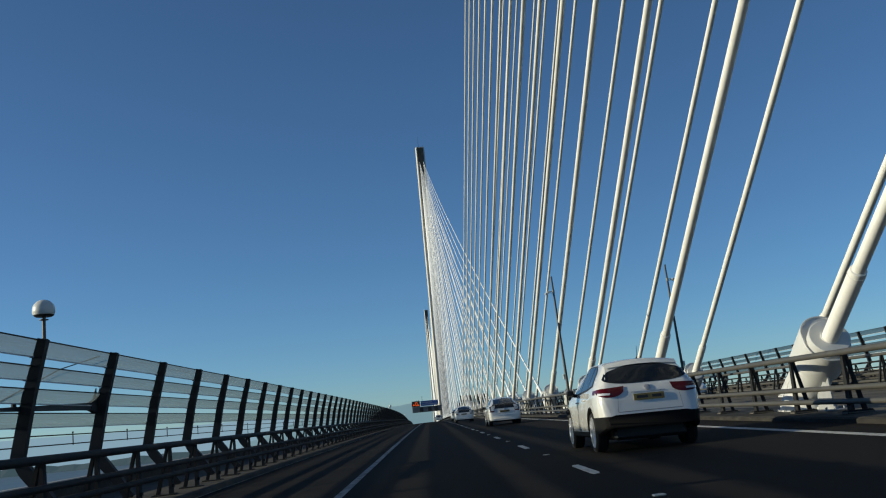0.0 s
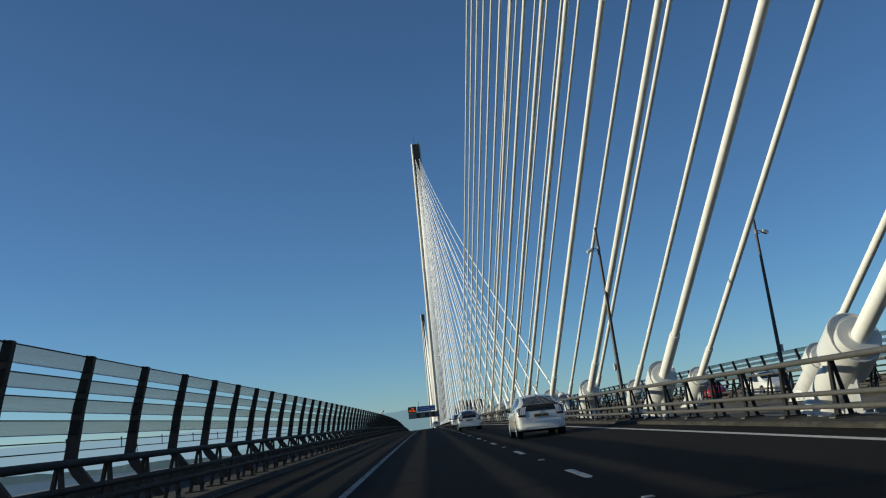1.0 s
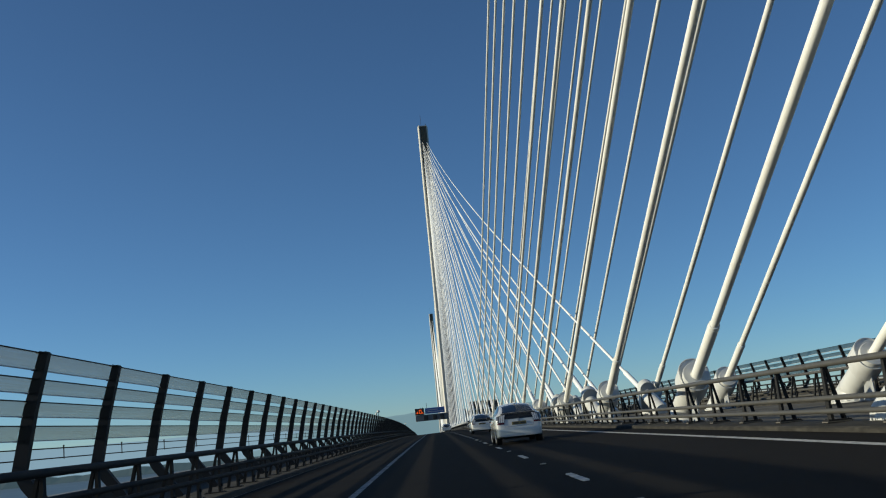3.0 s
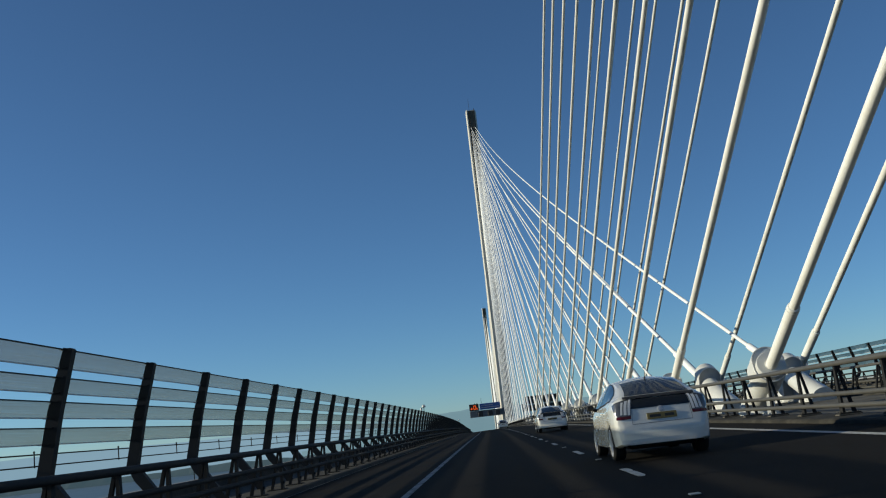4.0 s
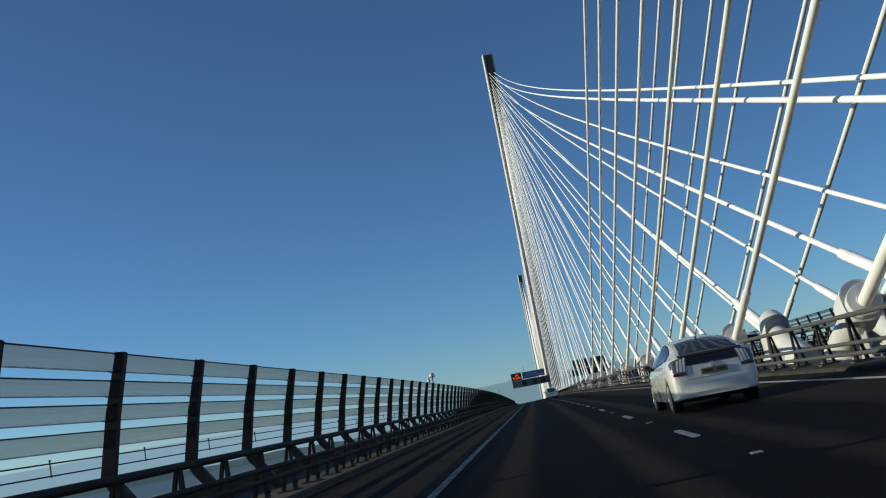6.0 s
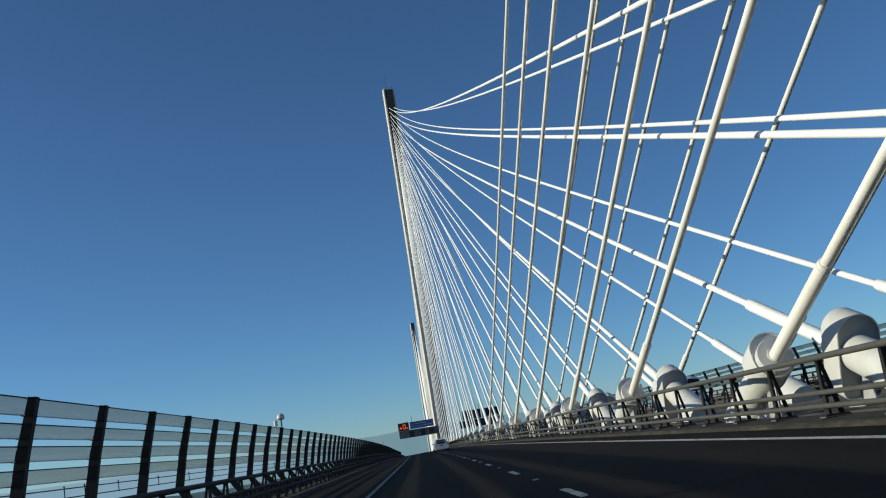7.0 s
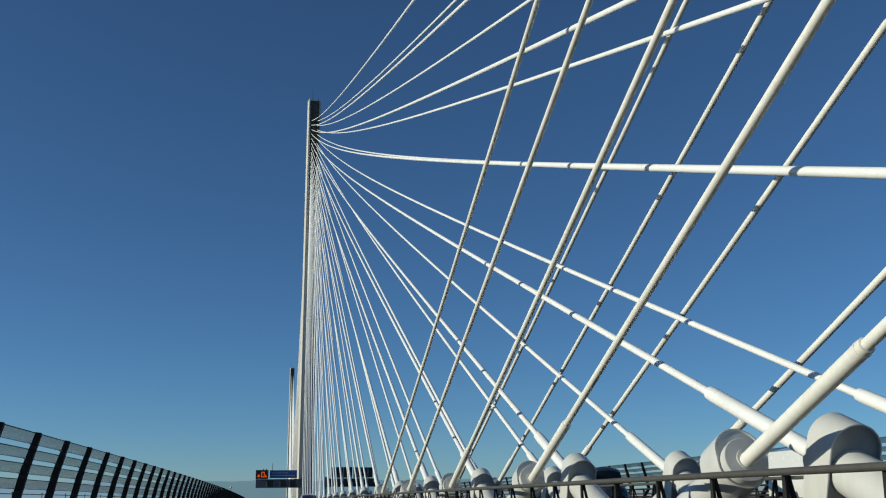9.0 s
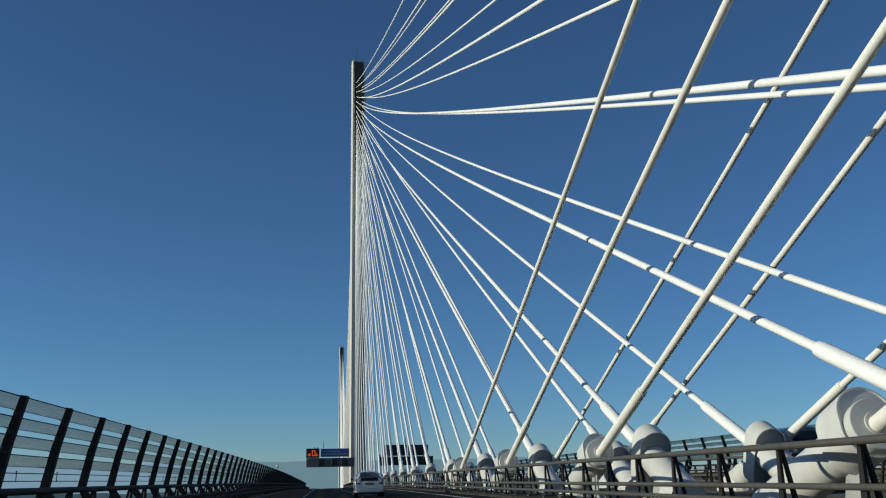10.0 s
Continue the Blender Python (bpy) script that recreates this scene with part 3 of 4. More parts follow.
MEDIAN_RAILS = ((1.23, 0.062), (0.58, 0.052), (0.33, 0.052))
EDGE_RAILS = ((1.06, 0.062), (0.70, 0.05), (0.50, 0.05))
rail_fence("median_barrier", 7.62, -1, 2.6, "grey steel three-rail barrier beside the median", MEDIAN_RAILS, M_RAIL)
rail_fence("median_barrier", mirror(7.62), 1, 2.6, "grey steel three-rail barrier on the opposite side of the median", MEDIAN_RAILS, M_RAIL)
rail_fence("edge_barrier", -5.15, 1, 2.061, "dark steel three-rail parapet in front of the wind shield", EDGE_RAILS, M_DARK)
rail_fence("edge_barrier", mirror(-5.15), -1, 2.061, "dark steel three-rail parapet on the opposite deck edge", EDGE_RAILS, M_DARK)


def shield_post_mesh():
    """A dark tapered steel post: its foot bends in under the parapet, its head leans over the road."""
    bm = bmesh.new()
    line = [(-6.76, 0.02, 0.105), (-7.04, 0.42, 0.105), (-7.38, 0.84, 0.12), (-7.52, 1.08, 0.12), (-7.30, 2.1, 0.11), (-7.0, 3.13, 0.085)]
    rows = []
    for i, (x, z, d) in enumerate(line):
        a, b = line[max(0, i - 1)], line[min(len(line) - 1, i + 1)]
        t = Vector((b[0] - a[0], 0, b[1] - a[1])).normalized()
        nrm = Vector((t.z, 0, -t.x))
        c = Vector((x + 7.0, 0, z * 1.052))
        rows.append([bm.verts.new(c + nrm * sx * d + Vector((0, sy * 0.085, 0))) for sx, sy in ((-1, -1), (1, -1), (1, 1), (-1, 1))])
    for r, q in zip(rows, rows[1:]):
        for i in range(4):
            bm.faces.new((r[i], r[(i + 1) % 4], q[(i + 1) % 4], q[i]))
    bm.faces.new(rows[0][::-1]), bm.faces.new(rows[-1])
    for z, x in ((3.12, -7.01), (2.82, -7.10), (2.67, -7.15), (2.42, -7.23), (2.28, -7.26), (2.02, -7.35), (1.86, -7.38), (1.60, -7.46)):
        box(bm, (7.0 + x - 0.13, -0.11, z * 1.052 - 0.012), (7.0 + x + 0.06, 0.11, z * 1.052 + 0.012))
        tip = [bm.verts.new((7.0 + x + dx, y, z * 1.052 + dz)) for dx, y, dz in ((-0.10, 0.10, -0.014), (0.05, 0.10, -0.014), (-0.02, 0.30, -0.006), (-0.10, 0.10, 0.014), (0.05, 0.10, 0.014), (-0.02, 0.30, 0.006))]
        for q in ((0, 1, 2), (5, 4, 3), (0, 3, 4, 1), (1, 4, 5, 2), (2, 5, 3, 0)):
            bm.faces.new([tip[i] for i in q])
    bmesh.ops.recalc_face_normals(bm, faces=bm.faces)
    return mesh_of("post", bm, M_POST)


def slat_mesh(i, length):
    """One bowed louvre of ribbed acrylic, a dark bead above and a pale lit-looking one below; i counts from the top."""
    tops = ((3.12, 2.82, -7.01, -7.10), (2.67, 2.42, -7.15, -7.23), (2.28, 2.02, -7.26, -7.35), (1.86, 1.60, -7.38, -7.46))
    z1, z0, x1, x0 = tops[i]
    z1, z0 = z1 * 1.052, z0 * 1.052
    bm = bmesh.new()
    cols = 5
    rows = []
    for y in (0.02, length - 0.02):
        for off in (0.0, 0.012):
            rows.append([bm.verts.new((6.93 + x0 + (x1 - x0) * k / cols - 0.05 * math.sin(math.pi * k / cols) + off, y, z0 + (z1 - z0) * k / cols)) for k in range(cols + 1)])
    a, b, c, d = rows
    for p, q in ((a, c), (b, d)):
        for k in range(cols):
            bm.faces.new((p[k], p[k + 1], q[k + 1], q[k]))
    for k in (0, cols):
        bm.faces.new((a[k], b[k], d[k], c[k]))
    # the lower bead's colour carries a sunlit rim, the upper is dark
    for z, x in ((z1, x1), (z0, x0)):
        box(bm, (6.93 + x - 0.012, 0.02, z - 0.010), (6.93 + x + 0.02, length - 0.02, z + 0.010), mat_index=1 if z == z1 else 2)
    return mesh_of("slat", bm, (M_LOUVRE, M_DARK, M_BEAD))


S_PITCH = 4.122
SHIELD_POST = shield_post_mesh()
SLATS = [slat_mesh(i, S_PITCH) for i in range(4)]


def wind_shield(side, near_to):
    u = -7.17 if side > 0 else mirror(-7.17)
    shield = root("wind_shield", at(u, 0), "dark steel wind shield with four rows of ribbed clear louvres", "wind shield")
    far_posts, far_slats = bmesh.new(), bmesh.new()
    i = 0
    for i in range(-6, 140):
        y = 18.16 + S_PITCH * i
        p, q = at(u, y, 0.0) - shield.location, at(u, y + S_PITCH, 0.0) - shield.location
        tilt = math.atan2(q.z - p.z, S_PITCH)
        yaw = -math.atan2(q.x - p.x, S_PITCH)
        if side > 0:
            m = Matrix.Translation(p) @ Matrix.Rotation(yaw, 4, "Z") @ Matrix.Rotation(tilt, 4, "X")
        else:
            m = Matrix.Translation(q) @ Matrix.Rotation(math.pi + yaw, 4, "Z") @ Matrix.Rotation(-tilt, 4, "X")
        if y < near_to:
            part("post", SHIELD_POST, None, shield).matrix_basis = m
            for s in SLATS:
                part("slat", s, None, shield).matrix_basis = m
        else:
            far_posts.from_mesh(SHIELD_POST)
            far_posts.verts.ensure_lookup_table()
            n = len(SHIELD_POST.vertices)
            for v in far_posts.verts[-n:]:
                v.co = m @ v.co
            for s in SLATS:
                far_slats.from_mesh(s)
                far_slats.verts.ensure_lookup_table()
                for v in far_slats.verts[-len(s.vertices):]:
                    v.co = m @ v.co
    tagged(part("post_row", far_posts, M_POST, shield), "row of dark posts far along the wind shield", kind="stuff")
    tagged(part("slat_row", far_slats, (M_LOUVRE, M_DARK, M_BEAD), shield), "louvres far along the wind shield", kind="stuff")


wind_shield(1, 300.0)
wind_shield(-1, 250.0)


# ---- hand rail on the outer deck edge ----
hand = root("hand_rail", at(-9.1, 0), "thin steel hand rail along the outer deck edge", "hand rail")
for h in (1.63, 1.40):
    bm = lines_of(-9.1, h, 0.016, -20, 420, 6)
    for v in bm.verts:
        v.co -= hand.location
    part("rail", bm, M_DARK, hand)
for tall, name in ((False, "spacer"), (True, "stanchion")):
    bm = bmesh.new()
    tube(bm, [(0, 0, 0.53 if tall else 1.37), (0, 0, 1.68)], 0.014, 6)
    tube(bm, [(0, 0, 1.66), (0, 0, 1.70)], 0.022, 6)
    me = mesh_of(name, bm, M_DARK)
    for i in range(0, 96, 12 if tall else 1):
        part(name, me, None, hand).location = at(-9.1, -6 + 4.4 * i + (1.5 if tall else 0), 0) - hand.location


# ---- radomes on the wind shield posts ----
def radome(y, paired):
    p = at(-7.17, y, 3.29)
    d = root("radome", p, "white domed antenna on a short steel stem above the wind shield", "antenna", "antennas")
    bm = bmesh.new()
    tube(bm, [(0, 0, 0), (0, 0, 0.46)], 0.035, 10)
    tube(bm, [(0, 0, 0.36), (0, 0, 0.375)], 0.085, 12)
    part("stem", bm, M_RAIL, d, "grey steel stem", True)
    bm = bmesh.new()
    pr = [(0.05, 0.44), (0.185, 0.46), (0.205, 0.50), (0.205, 0.56)] + [(0.205 * math.cos(a), 0.56 + 0.19 * math.sin(a)) for a in (0.3, 0.6, 0.9, 1.2, 1.45)]
    tube(bm, [(0, 0, z) for r, z in pr], [r for r, z in pr], 20)
    part("dome", bm, M_WHITE, d, smooth_faces=True)
    bm = bmesh.new()
    tube(bm, [(0, 0, 0.425), (0, 0, 0.455)], [0.15, 0.19], 20)
    part("rim", bm, M_BLACK, d, "dark underside rim")
    if paired:
        bm = bmesh.new()
        tube(bm, [(-0.30, 0, 0.0), (-0.30, 0, 0.12)], 0.03, 8)
        tube(bm, [(-0.30, 0, 0.12), (-0.30, 0, 0.15), (-0.30, 0, 0.40), (-0.30, 0, 0.44)], [0.06, 0.10, 0.10, 0.05], 14)
        tube(bm, [(0, 0, 0.03), (-0.32, 0, 0.03)], 0.025, 8)
        part("weather_sensor", bm, M_WHITE, d, "short white canister beside the dome", True)


for i in (0, 39, 78):
    radome(18.16 + 4.122 * i, i == 39)


# ---- boom on the outer side of the second post ----
Y2 = 18.16 + 4.122
boom = root("boom_arm", at(-7.62, Y2, 2.13), "dark folded steel boom with a guy wire on the wind shield", "boom")
bm = bmesh.new()
rows = []
for y, w, h in ((-0.25, 0.04, 0.09), (-1.0, 0.04, 0.075), (-2.6, 0.035, 0.06), (-4.6, 0.03, 0.04), (-5.6, 0.025, 0.025)):
    rows.append([bm.verts.new((sx * w, y, sz * h + 0.028 * y)) for sx, sz in ((-1, -1), (1, -1), (1, 1), (-1, 1))])
for p, q in zip(rows, rows[1:]):
    for i in range(4):
        bm.faces.new((p[i], p[(i + 1) % 4], q[(i + 1) % 4], q[i]))
bm.faces.new(rows[0][::-1]), bm.faces.new(rows[-1])
bmesh.ops.recalc_face_normals(bm, faces=bm.faces)
part("arm", bm, M_POST, boom)
bm = bmesh.new()
for sx in (-0.045, 0.045):
    lo = [bm.verts.new((sx + e, y, z)) for e in (-0.01, 0.01) for y, z in ((0.1, -0.20), (-0.5, -0.10), (-0.5, 0.06), (-0.15, 0.16), (0.1, 0.42))]
    for i in range(5):
        bm.faces.new((lo[i], lo[(i + 1) % 5], lo[5 + (i + 1) % 5], lo[5 + i]))
    bm.faces.new(lo[:5]), bm.faces.new(lo[5:][::-1])
bmesh.ops.recalc_face_normals(bm, faces=bm.faces)
part("bracket", bm, M_POST, boom, "dark gusset bracket")
bm = bmesh.new()
tube(bm, [(0, 0.3, 1.16), (0, -2.2, 0.72), (0, -5.5, -0.12)], 0.012, 6)
part("guy_wire", bm, M_DARK, boom)
bm = bmesh.new()
tube(bm, [(0, -4.45, -0.16), (0, -4.45, -0.03)], 0.05, 8)
part("shackle", bm, M_DARK, boom)


# ---- lamp columns in the median ----
def column(u, y, arm):
    p = at(u, y, 0.03)
    c = root("lamp_column", p, "dark tapered steel column with a pale box lamp on a short bracket", "lamp column", "lamp columns")
    c.rotation_euler = (0, -0.036, 0)         # lean fitted to the camera's view, more than the deck's slope
    bm = bmesh.new()
    tube(bm, [(0, 0, -0.005), (0, 0, 0.03)], 0.2, 12)
    for k in range(4):
        q = Vector((0.15 * math.cos(k * math.pi / 2 + 0.8), 0.15 * math.sin(k * math.pi / 2 + 0.8), 0.03))
        tube(bm, [q, q + Vector((0, 0, 0.06))], 0.018, 6)
    part("base_plate", bm, M_DARK, c, "bolted steel base plate")
    bm = bmesh.new()
    tube(bm, [(0, 0, 0.03), (0, 0, 1.3), (0, 0, 1.36), (0, 0, 8.75)], [0.115, 0.115, 0.092, 0.055], 14)
    part("mast", bm, M_COLUMN, c, smooth_faces=True)
    bm = bmesh.new()
    tube(bm, [(0, 0, 7.66), (0, 0, 7.86)], 0.082, 12)
    tube(bm, [(arm * 0.05, 0, 7.80), (arm * 0.20, 0, 7.78), (arm * 0.27, 0, 7.76)], 0.022, 8)
    tube(bm, [(arm * 0.06, 0, 7.70), (arm * 0.12, 0, 7.66), (arm * 0.20, 0, 7.70), (arm * 0.24, 0, 7.76)], 0.014, 6)
    part("arm", bm, M_STEEL, c, "grey steel bracket and cable")
    bm = bmesh.new()
    m = Matrix.Translation((arm * 0.41, 0, 7.71)) @ Matrix.Rotation(arm * 0.45, 4, "Y")
    box(bm, (-0.15, -0.13, -0.055), (0.15, 0.13, 0.075), m, bevel=0.03)
    head = part("lamp_head", bm, M_WHITE, c, "pale rounded box lamp")
    bm = bmesh.new()
    box(bm, (-0.12, -0.10, -0.066), (0.12, 0.10, -0.0555), m)
    part("lamp_glass", bm, M_CAP, head, "dark glass underside")
    bm = bmesh.new()
    box(bm, (-0.05, -0.05, -0.16), (0.05, 0.05, 0.16), Matrix.Translation((arm * 0.145, 0, 2.3)), bevel=0.015)
    box(bm, (-0.04, -0.02, -0.03), (0.04, 0.02, 0.03), Matrix.Translation((arm * 0.085, 0, 2.35)))
    part("junction_box", bm, M_WHITE, c, "pale junction box")


column(8.80, 61.2, -1)
column(16.3, 61.5, 1)


# ---- sign gantries by the tower ----
def amber():
    m = bpy.data.materials.new("amber_led")
    m.use_nodes = True
    b = m.node_tree.nodes["Principled BSDF"]
    b.inputs["Base Color"].default_value = (0.2, 0.05, 0.01, 1)
    b.inputs["Emission Color"].default_value = (1.0, 0.12, 0.015, 1)
    b.inputs["Emission Strength"].default_value = 0.6
    return m


M_AMBER = amber()
GY = 495.0
g = root("sign_gantry", (6.2, GY, profile(GY)), "grey cantilever sign gantry over the carriageway with a lit matrix sign", "sign gantry", "sign gantries")


def gpart(name, lo, hi, m, label="", bevel=0.05):
    bm = bmesh.new()
    o = g.location
    box(bm, Vector(lo) - o, Vector(hi) - o, bevel=bevel)
    return part(name, bm, m, g, label)


gpart("column", (5.9, GY + 0.3, -1.2), (6.7, GY + 1.1, 9.0), M_SIGNGREY, "grey steel column")
gpart("beam", (-8.7, GY + 0.3, 6.3), (6.7, GY + 1.0, 7.9), M_SIGNGREY, "grey steel beam")
gpart("board", (-8.9, GY - 0.1, 5.7), (6.5, GY + 0.2, 8.5), M_SIGNGREY, "grey lower board")
gpart("matrix_sign", (-8.95, GY - 0.5, 8.56), (-4.8, GY + 0.1, 11.45), M_BLACK, "black matrix sign box")
gpart("direction_sign", (-4.4, GY - 0.3, 8.8), (4.5, GY - 0.1, 11.35), M_SIGNBLUE, "blue direction sign")
for x, z0, wide, tall in ((-8.45, 9.35, 1.0, 0.27), (-8.1, 9.1, 0.3, 0.95), (-7.15, 9.1, 0.27, 1.75), (-6.3, 9.1, 0.27, 1.75), (-6.88, 10.58, 0.58, 0.27),
                         (-6.88, 9.1, 0.58, 0.27), (-5.8, 9.1, 0.27, 0.8), (-5.5, 9.1, 0.3, 0.27)):
    gpart("light_bar", (x, GY - 0.55, z0), (x + wide, GY - 0.51, z0 + tall), M_AMBER, "lit amber bar", 0)
for x in (-5.2, -1.0, 2.2):
    gpart("lane_signal", (x, GY - 0.42, 6.0), (x + 1.9, GY - 0.12, 8.1), M_BLACK, "black unlit lane signal")
for a, b in ((-3.9, 1.5), (-3.9, 3.9)):
    gpart("lettering_bar", (a, GY - 0.32, 10.35 if b < 3 else 9.5), (b, GY - 0.305, 10.6 if b < 3 else 9.75), M_LINE, "white bar of lettering", 0)
gpart("pole", (-3.6, GY, 11.3), (-3.45, GY + 0.15, 13.7), M_DARK, "thin dark pole", 0.02)
for x in (-6.6, -5.6):
    gpart("beacon", (x, GY - 0.3, 11.45), (x + 0.3, GY, 11.8), M_BLACK, "dark beacon")
g = root("sign_gantry", (14.2, GY - 5, profile(GY)), "dark back of the opposite carriageway's sign gantry", "sign gantry", "sign gantries")
GB = GY - 5
gpart("column", (13.4, GB - 1.0, -1.2), (14.1, GB - 0.3, 9.0), M_SIGNGREY)
gpart("beam", (13.4, GB - 0.9, 6.4), (30.5, GB - 0.3, 7.7), M_BLACK)
gpart("board", (13.7, GB, 5.8), (30.6, GB + 0.2, 8.5), M_BLACK, "dark lower board")
gpart("direction_sign", (15.4, GB, 8.7), (22.4, GB + 0.2, 12.1), M_BLACK, "dark sign back")
gpart("direction_sign", (22.8, GB, 8.7), (29.1, GB + 0.2, 12.0), M_BLACK, "dark sign back")
for x in (16.5, 19.5, 24, 27.5):
    gpart("stiffener", (x, GB - 0.2, 6.0), (x + 0.25, GB - 0.004, 12.0), M_SIGNGREY, "grey stiffener", 0.02)
gpart("pole", (21.9, GB, 12.0), (22.05, GB + 0.15, 14.2), M_DARK, "thin dark pole", 0.02)


# ---- the older suspension bridge far to the right ----
FX, FY, FZ = 440.0, 785.0, 98.0
old = root("suspension_bridge", (FX, FY, -58.0), "far grey steel suspension bridge with a cross-braced tower", "bridge")
for dx, dy in ((0, 0), (0, -24.0)):
    bm = bmesh.new()
    tube(bm, [(dx, dy, 0), (dx, dy, FZ + 56)], [3.2, 2.2], 4)
    part("tower_leg", bm, M_FAR, old)
for z0, z1 in ((150, 112), (112, 74), (64, 30)):
    for a, b in ((z0, z1), (z1, z0)):
        bm = bmesh.new()
        tube(bm, [(0, 0, a), (0, -24, b)], 1.3, 4)
        part("brace", bm, M_POST, old, "dark steel brace")
for z in (112, 152, 68):
    bm = bmesh.new()
    tube(bm, [(0, 0, z), (0, -24, z)], 2.0, 4)
    part("cross_beam", bm, M_FAR, old)
for dy in (0, -24):
    for s in (1,):
        bm = bmesh.new()
        pts = []
        for i in range(25):
            t = i / 24
            pts.append((s * 503 * t * 0.45, dy - s * 503 * t * 0.89, 154 - 92 * (1 - (1 - t) ** 2)))
        tube(bm, pts, 0.34, 5)
        part("main_cable", bm, M_BEAD, old, "pale main cable")
bm = bmesh.new()
box(bm, (-15, -900, 58), (15, 900, 66), Matrix.Rotation(0.468, 4, "Z"))
part("deck", bm, M_FAR, old)


# ---- cars ----
from mathutils.bvhtree import BVHTree


def spline(table):
    """A smooth curve through (place, value) pairs that never overshoots."""
    xs, ys = [float(a) for a, b in table], [float(b) for a, b in table]
    n = len(xs)
    d = [(ys[i + 1] - ys[i]) / (xs[i + 1] - xs[i]) for i in range(n - 1)]
    m = [d[0]] + [0.0 if d[i - 1] * d[i] <= 0 else 2 * d[i - 1] * d[i] / (d[i - 1] + d[i]) for i in range(1, n - 1)] + [d[-1]]

    def f(x):
        x = min(max(x, xs[0]), xs[-1])
        i = next(k for k in range(n - 1) if x <= xs[k + 1] + 1e-9)
        h = xs[i + 1] - xs[i]
        t = (x - xs[i]) / h
        return (2 * t ** 3 - 3 * t * t + 1) * ys[i] + (t ** 3 - 2 * t * t + t) * h * m[i] + (3 * t * t - 2 * t ** 3) * ys[i + 1] + (t ** 3 - t * t) * h * m[i + 1]
    return f


SUV = dict(L=4.38, H=1.59, wheels=(0.86, 3.51), r=0.345,
           top=[(0, 0.62), (0.03, 0.80), (0.07, 0.98), (0.13, 1.09), (0.25, 1.26), (0.40, 1.44), (0.55, 1.525), (0.9, 1.57), (1.6, 1.595), (2.2, 1.56), (2.7, 1.40), (3.15, 1.15), (3.4, 1.06), (4.0, 0.95), (4.25, 0.83), (4.38, 0.6)],
           belt=[(0, 0.60), (0.04, 0.80), (0.10, 0.98), (0.24, 1.08), (0.6, 1.10), (1.2, 1.05), (2.5, 0.99), (3.3, 0.96), (4.0, 0.86), (4.38, 0.56)],
           wide=[(0, 0.72), (0.05, 0.80), (0.2, 0.87), (0.6, 0.90), (3.4, 0.90), (4.1, 0.78), (4.38, 0.55)],
           roof=[(0, 0.60), (0.13, 0.70), (0.45, 0.62), (1.6, 0.61), (2.4, 0.60), (3.2, 0.74), (4.1, 0.66), (4.38, 0.45)],
           sill=[(0, 0.40), (0.3, 0.30), (1.2, 0.24), (3.2, 0.24), (4.0, 0.27), (4.38, 0.36)],
           glass=(0.62, 2.86), ends=(0.38, 0.95), splits=(1.12, 1.93), hatch=(0.15, 0.45), lamp=(0.05, 0.36, 0.46, 0.545), clad=0.61,
           tail="suv", handles=(1.38, 2.18), seams=(1.02, 1.90, 2.86))
HATCH = dict(L=4.46, H=1.49, wheels=(0.80, 3.50), r=0.317,
             top=[(0, 0.56), (0.03, 0.74), (0.07, 0.94), (0.12, 1.05), (0.22, 1.10), (0.6, 1.235), (1.1, 1.38), (1.6, 1.465), (2.0, 1.487), (2.4, 1.455), (2.9, 1.29), (3.4, 1.05), (3.65, 0.955), (4.15, 0.81), (4.36, 0.68), (4.46, 0.50)],
             belt=[(0, 0.54), (0.04, 0.76), (0.10, 0.97), (0.25, 1.03), (0.7, 1.03), (1.3, 0.985), (2.5, 0.92), (3.4, 0.87), (4.1, 0.75), (4.46, 0.48)],
             wide=[(0, 0.70), (0.05, 0.79), (0.2, 0.835), (0.6, 0.865), (1.6, 0.873), (3.3, 0.87), (4.0, 0.78), (4.3, 0.64), (4.46, 0.46)],
             roof=[(0, 0.58), (0.16, 0.66), (0.5, 0.61), (1.2, 0.57), (2.4, 0.575), (3.2, 0.70), (4.1, 0.60), (4.46, 0.38)],
             sill=[(0, 0.27), (0.3, 0.225), (1.2, 0.20), (3.2, 0.20), (4.0, 0.21), (4.46, 0.28)],
             glass=(0.64, 3.12), ends=(0.85, 1.05), splits=(1.93,), hatch=(0.27, 1.22), lamp=(0.035, 0.25, 0.36, 0.56), clad=0.0,
             tail="hatch", handles=(1.55, 2.36), seams=(1.28, 2.03, 3.05))
VAN = dict(SUV, tail="van", H=2.4, L=5.4, clad=0.42, wheels=(0.95, 4.35), r=0.33,
           top=[(0, 2.26), (0.03, 2.34), (0.2, 2.42), (3.4, 2.42), (3.9, 2.2), (4.45, 1.45), (4.6, 1.32), (5.2, 1.1), (5.4, 0.7)],
           belt=[(0, 1.2), (0.1, 1.25), (3.5, 1.2), (4.5, 1.15), (5.1, 0.95), (5.4, 0.6)],
           wide=[(0, 0.93), (0.05, 0.97), (4.5, 0.97), (5.2, 0.85), (5.4, 0.6)],
           roof=[(0, 0.84), (0.1, 0.86), (3.5, 0.86), (4.5, 0.8), (5.4, 0.5)],
           sill=[(0, 0.36), (0.3, 0.28), (5.0, 0.28), (5.4, 0.36)],
           glass=(3.3, 4.5), ends=(0.1, 0.7), splits=(), hatch=None, handles=(3.2,), seams=(3.15, 4.2))


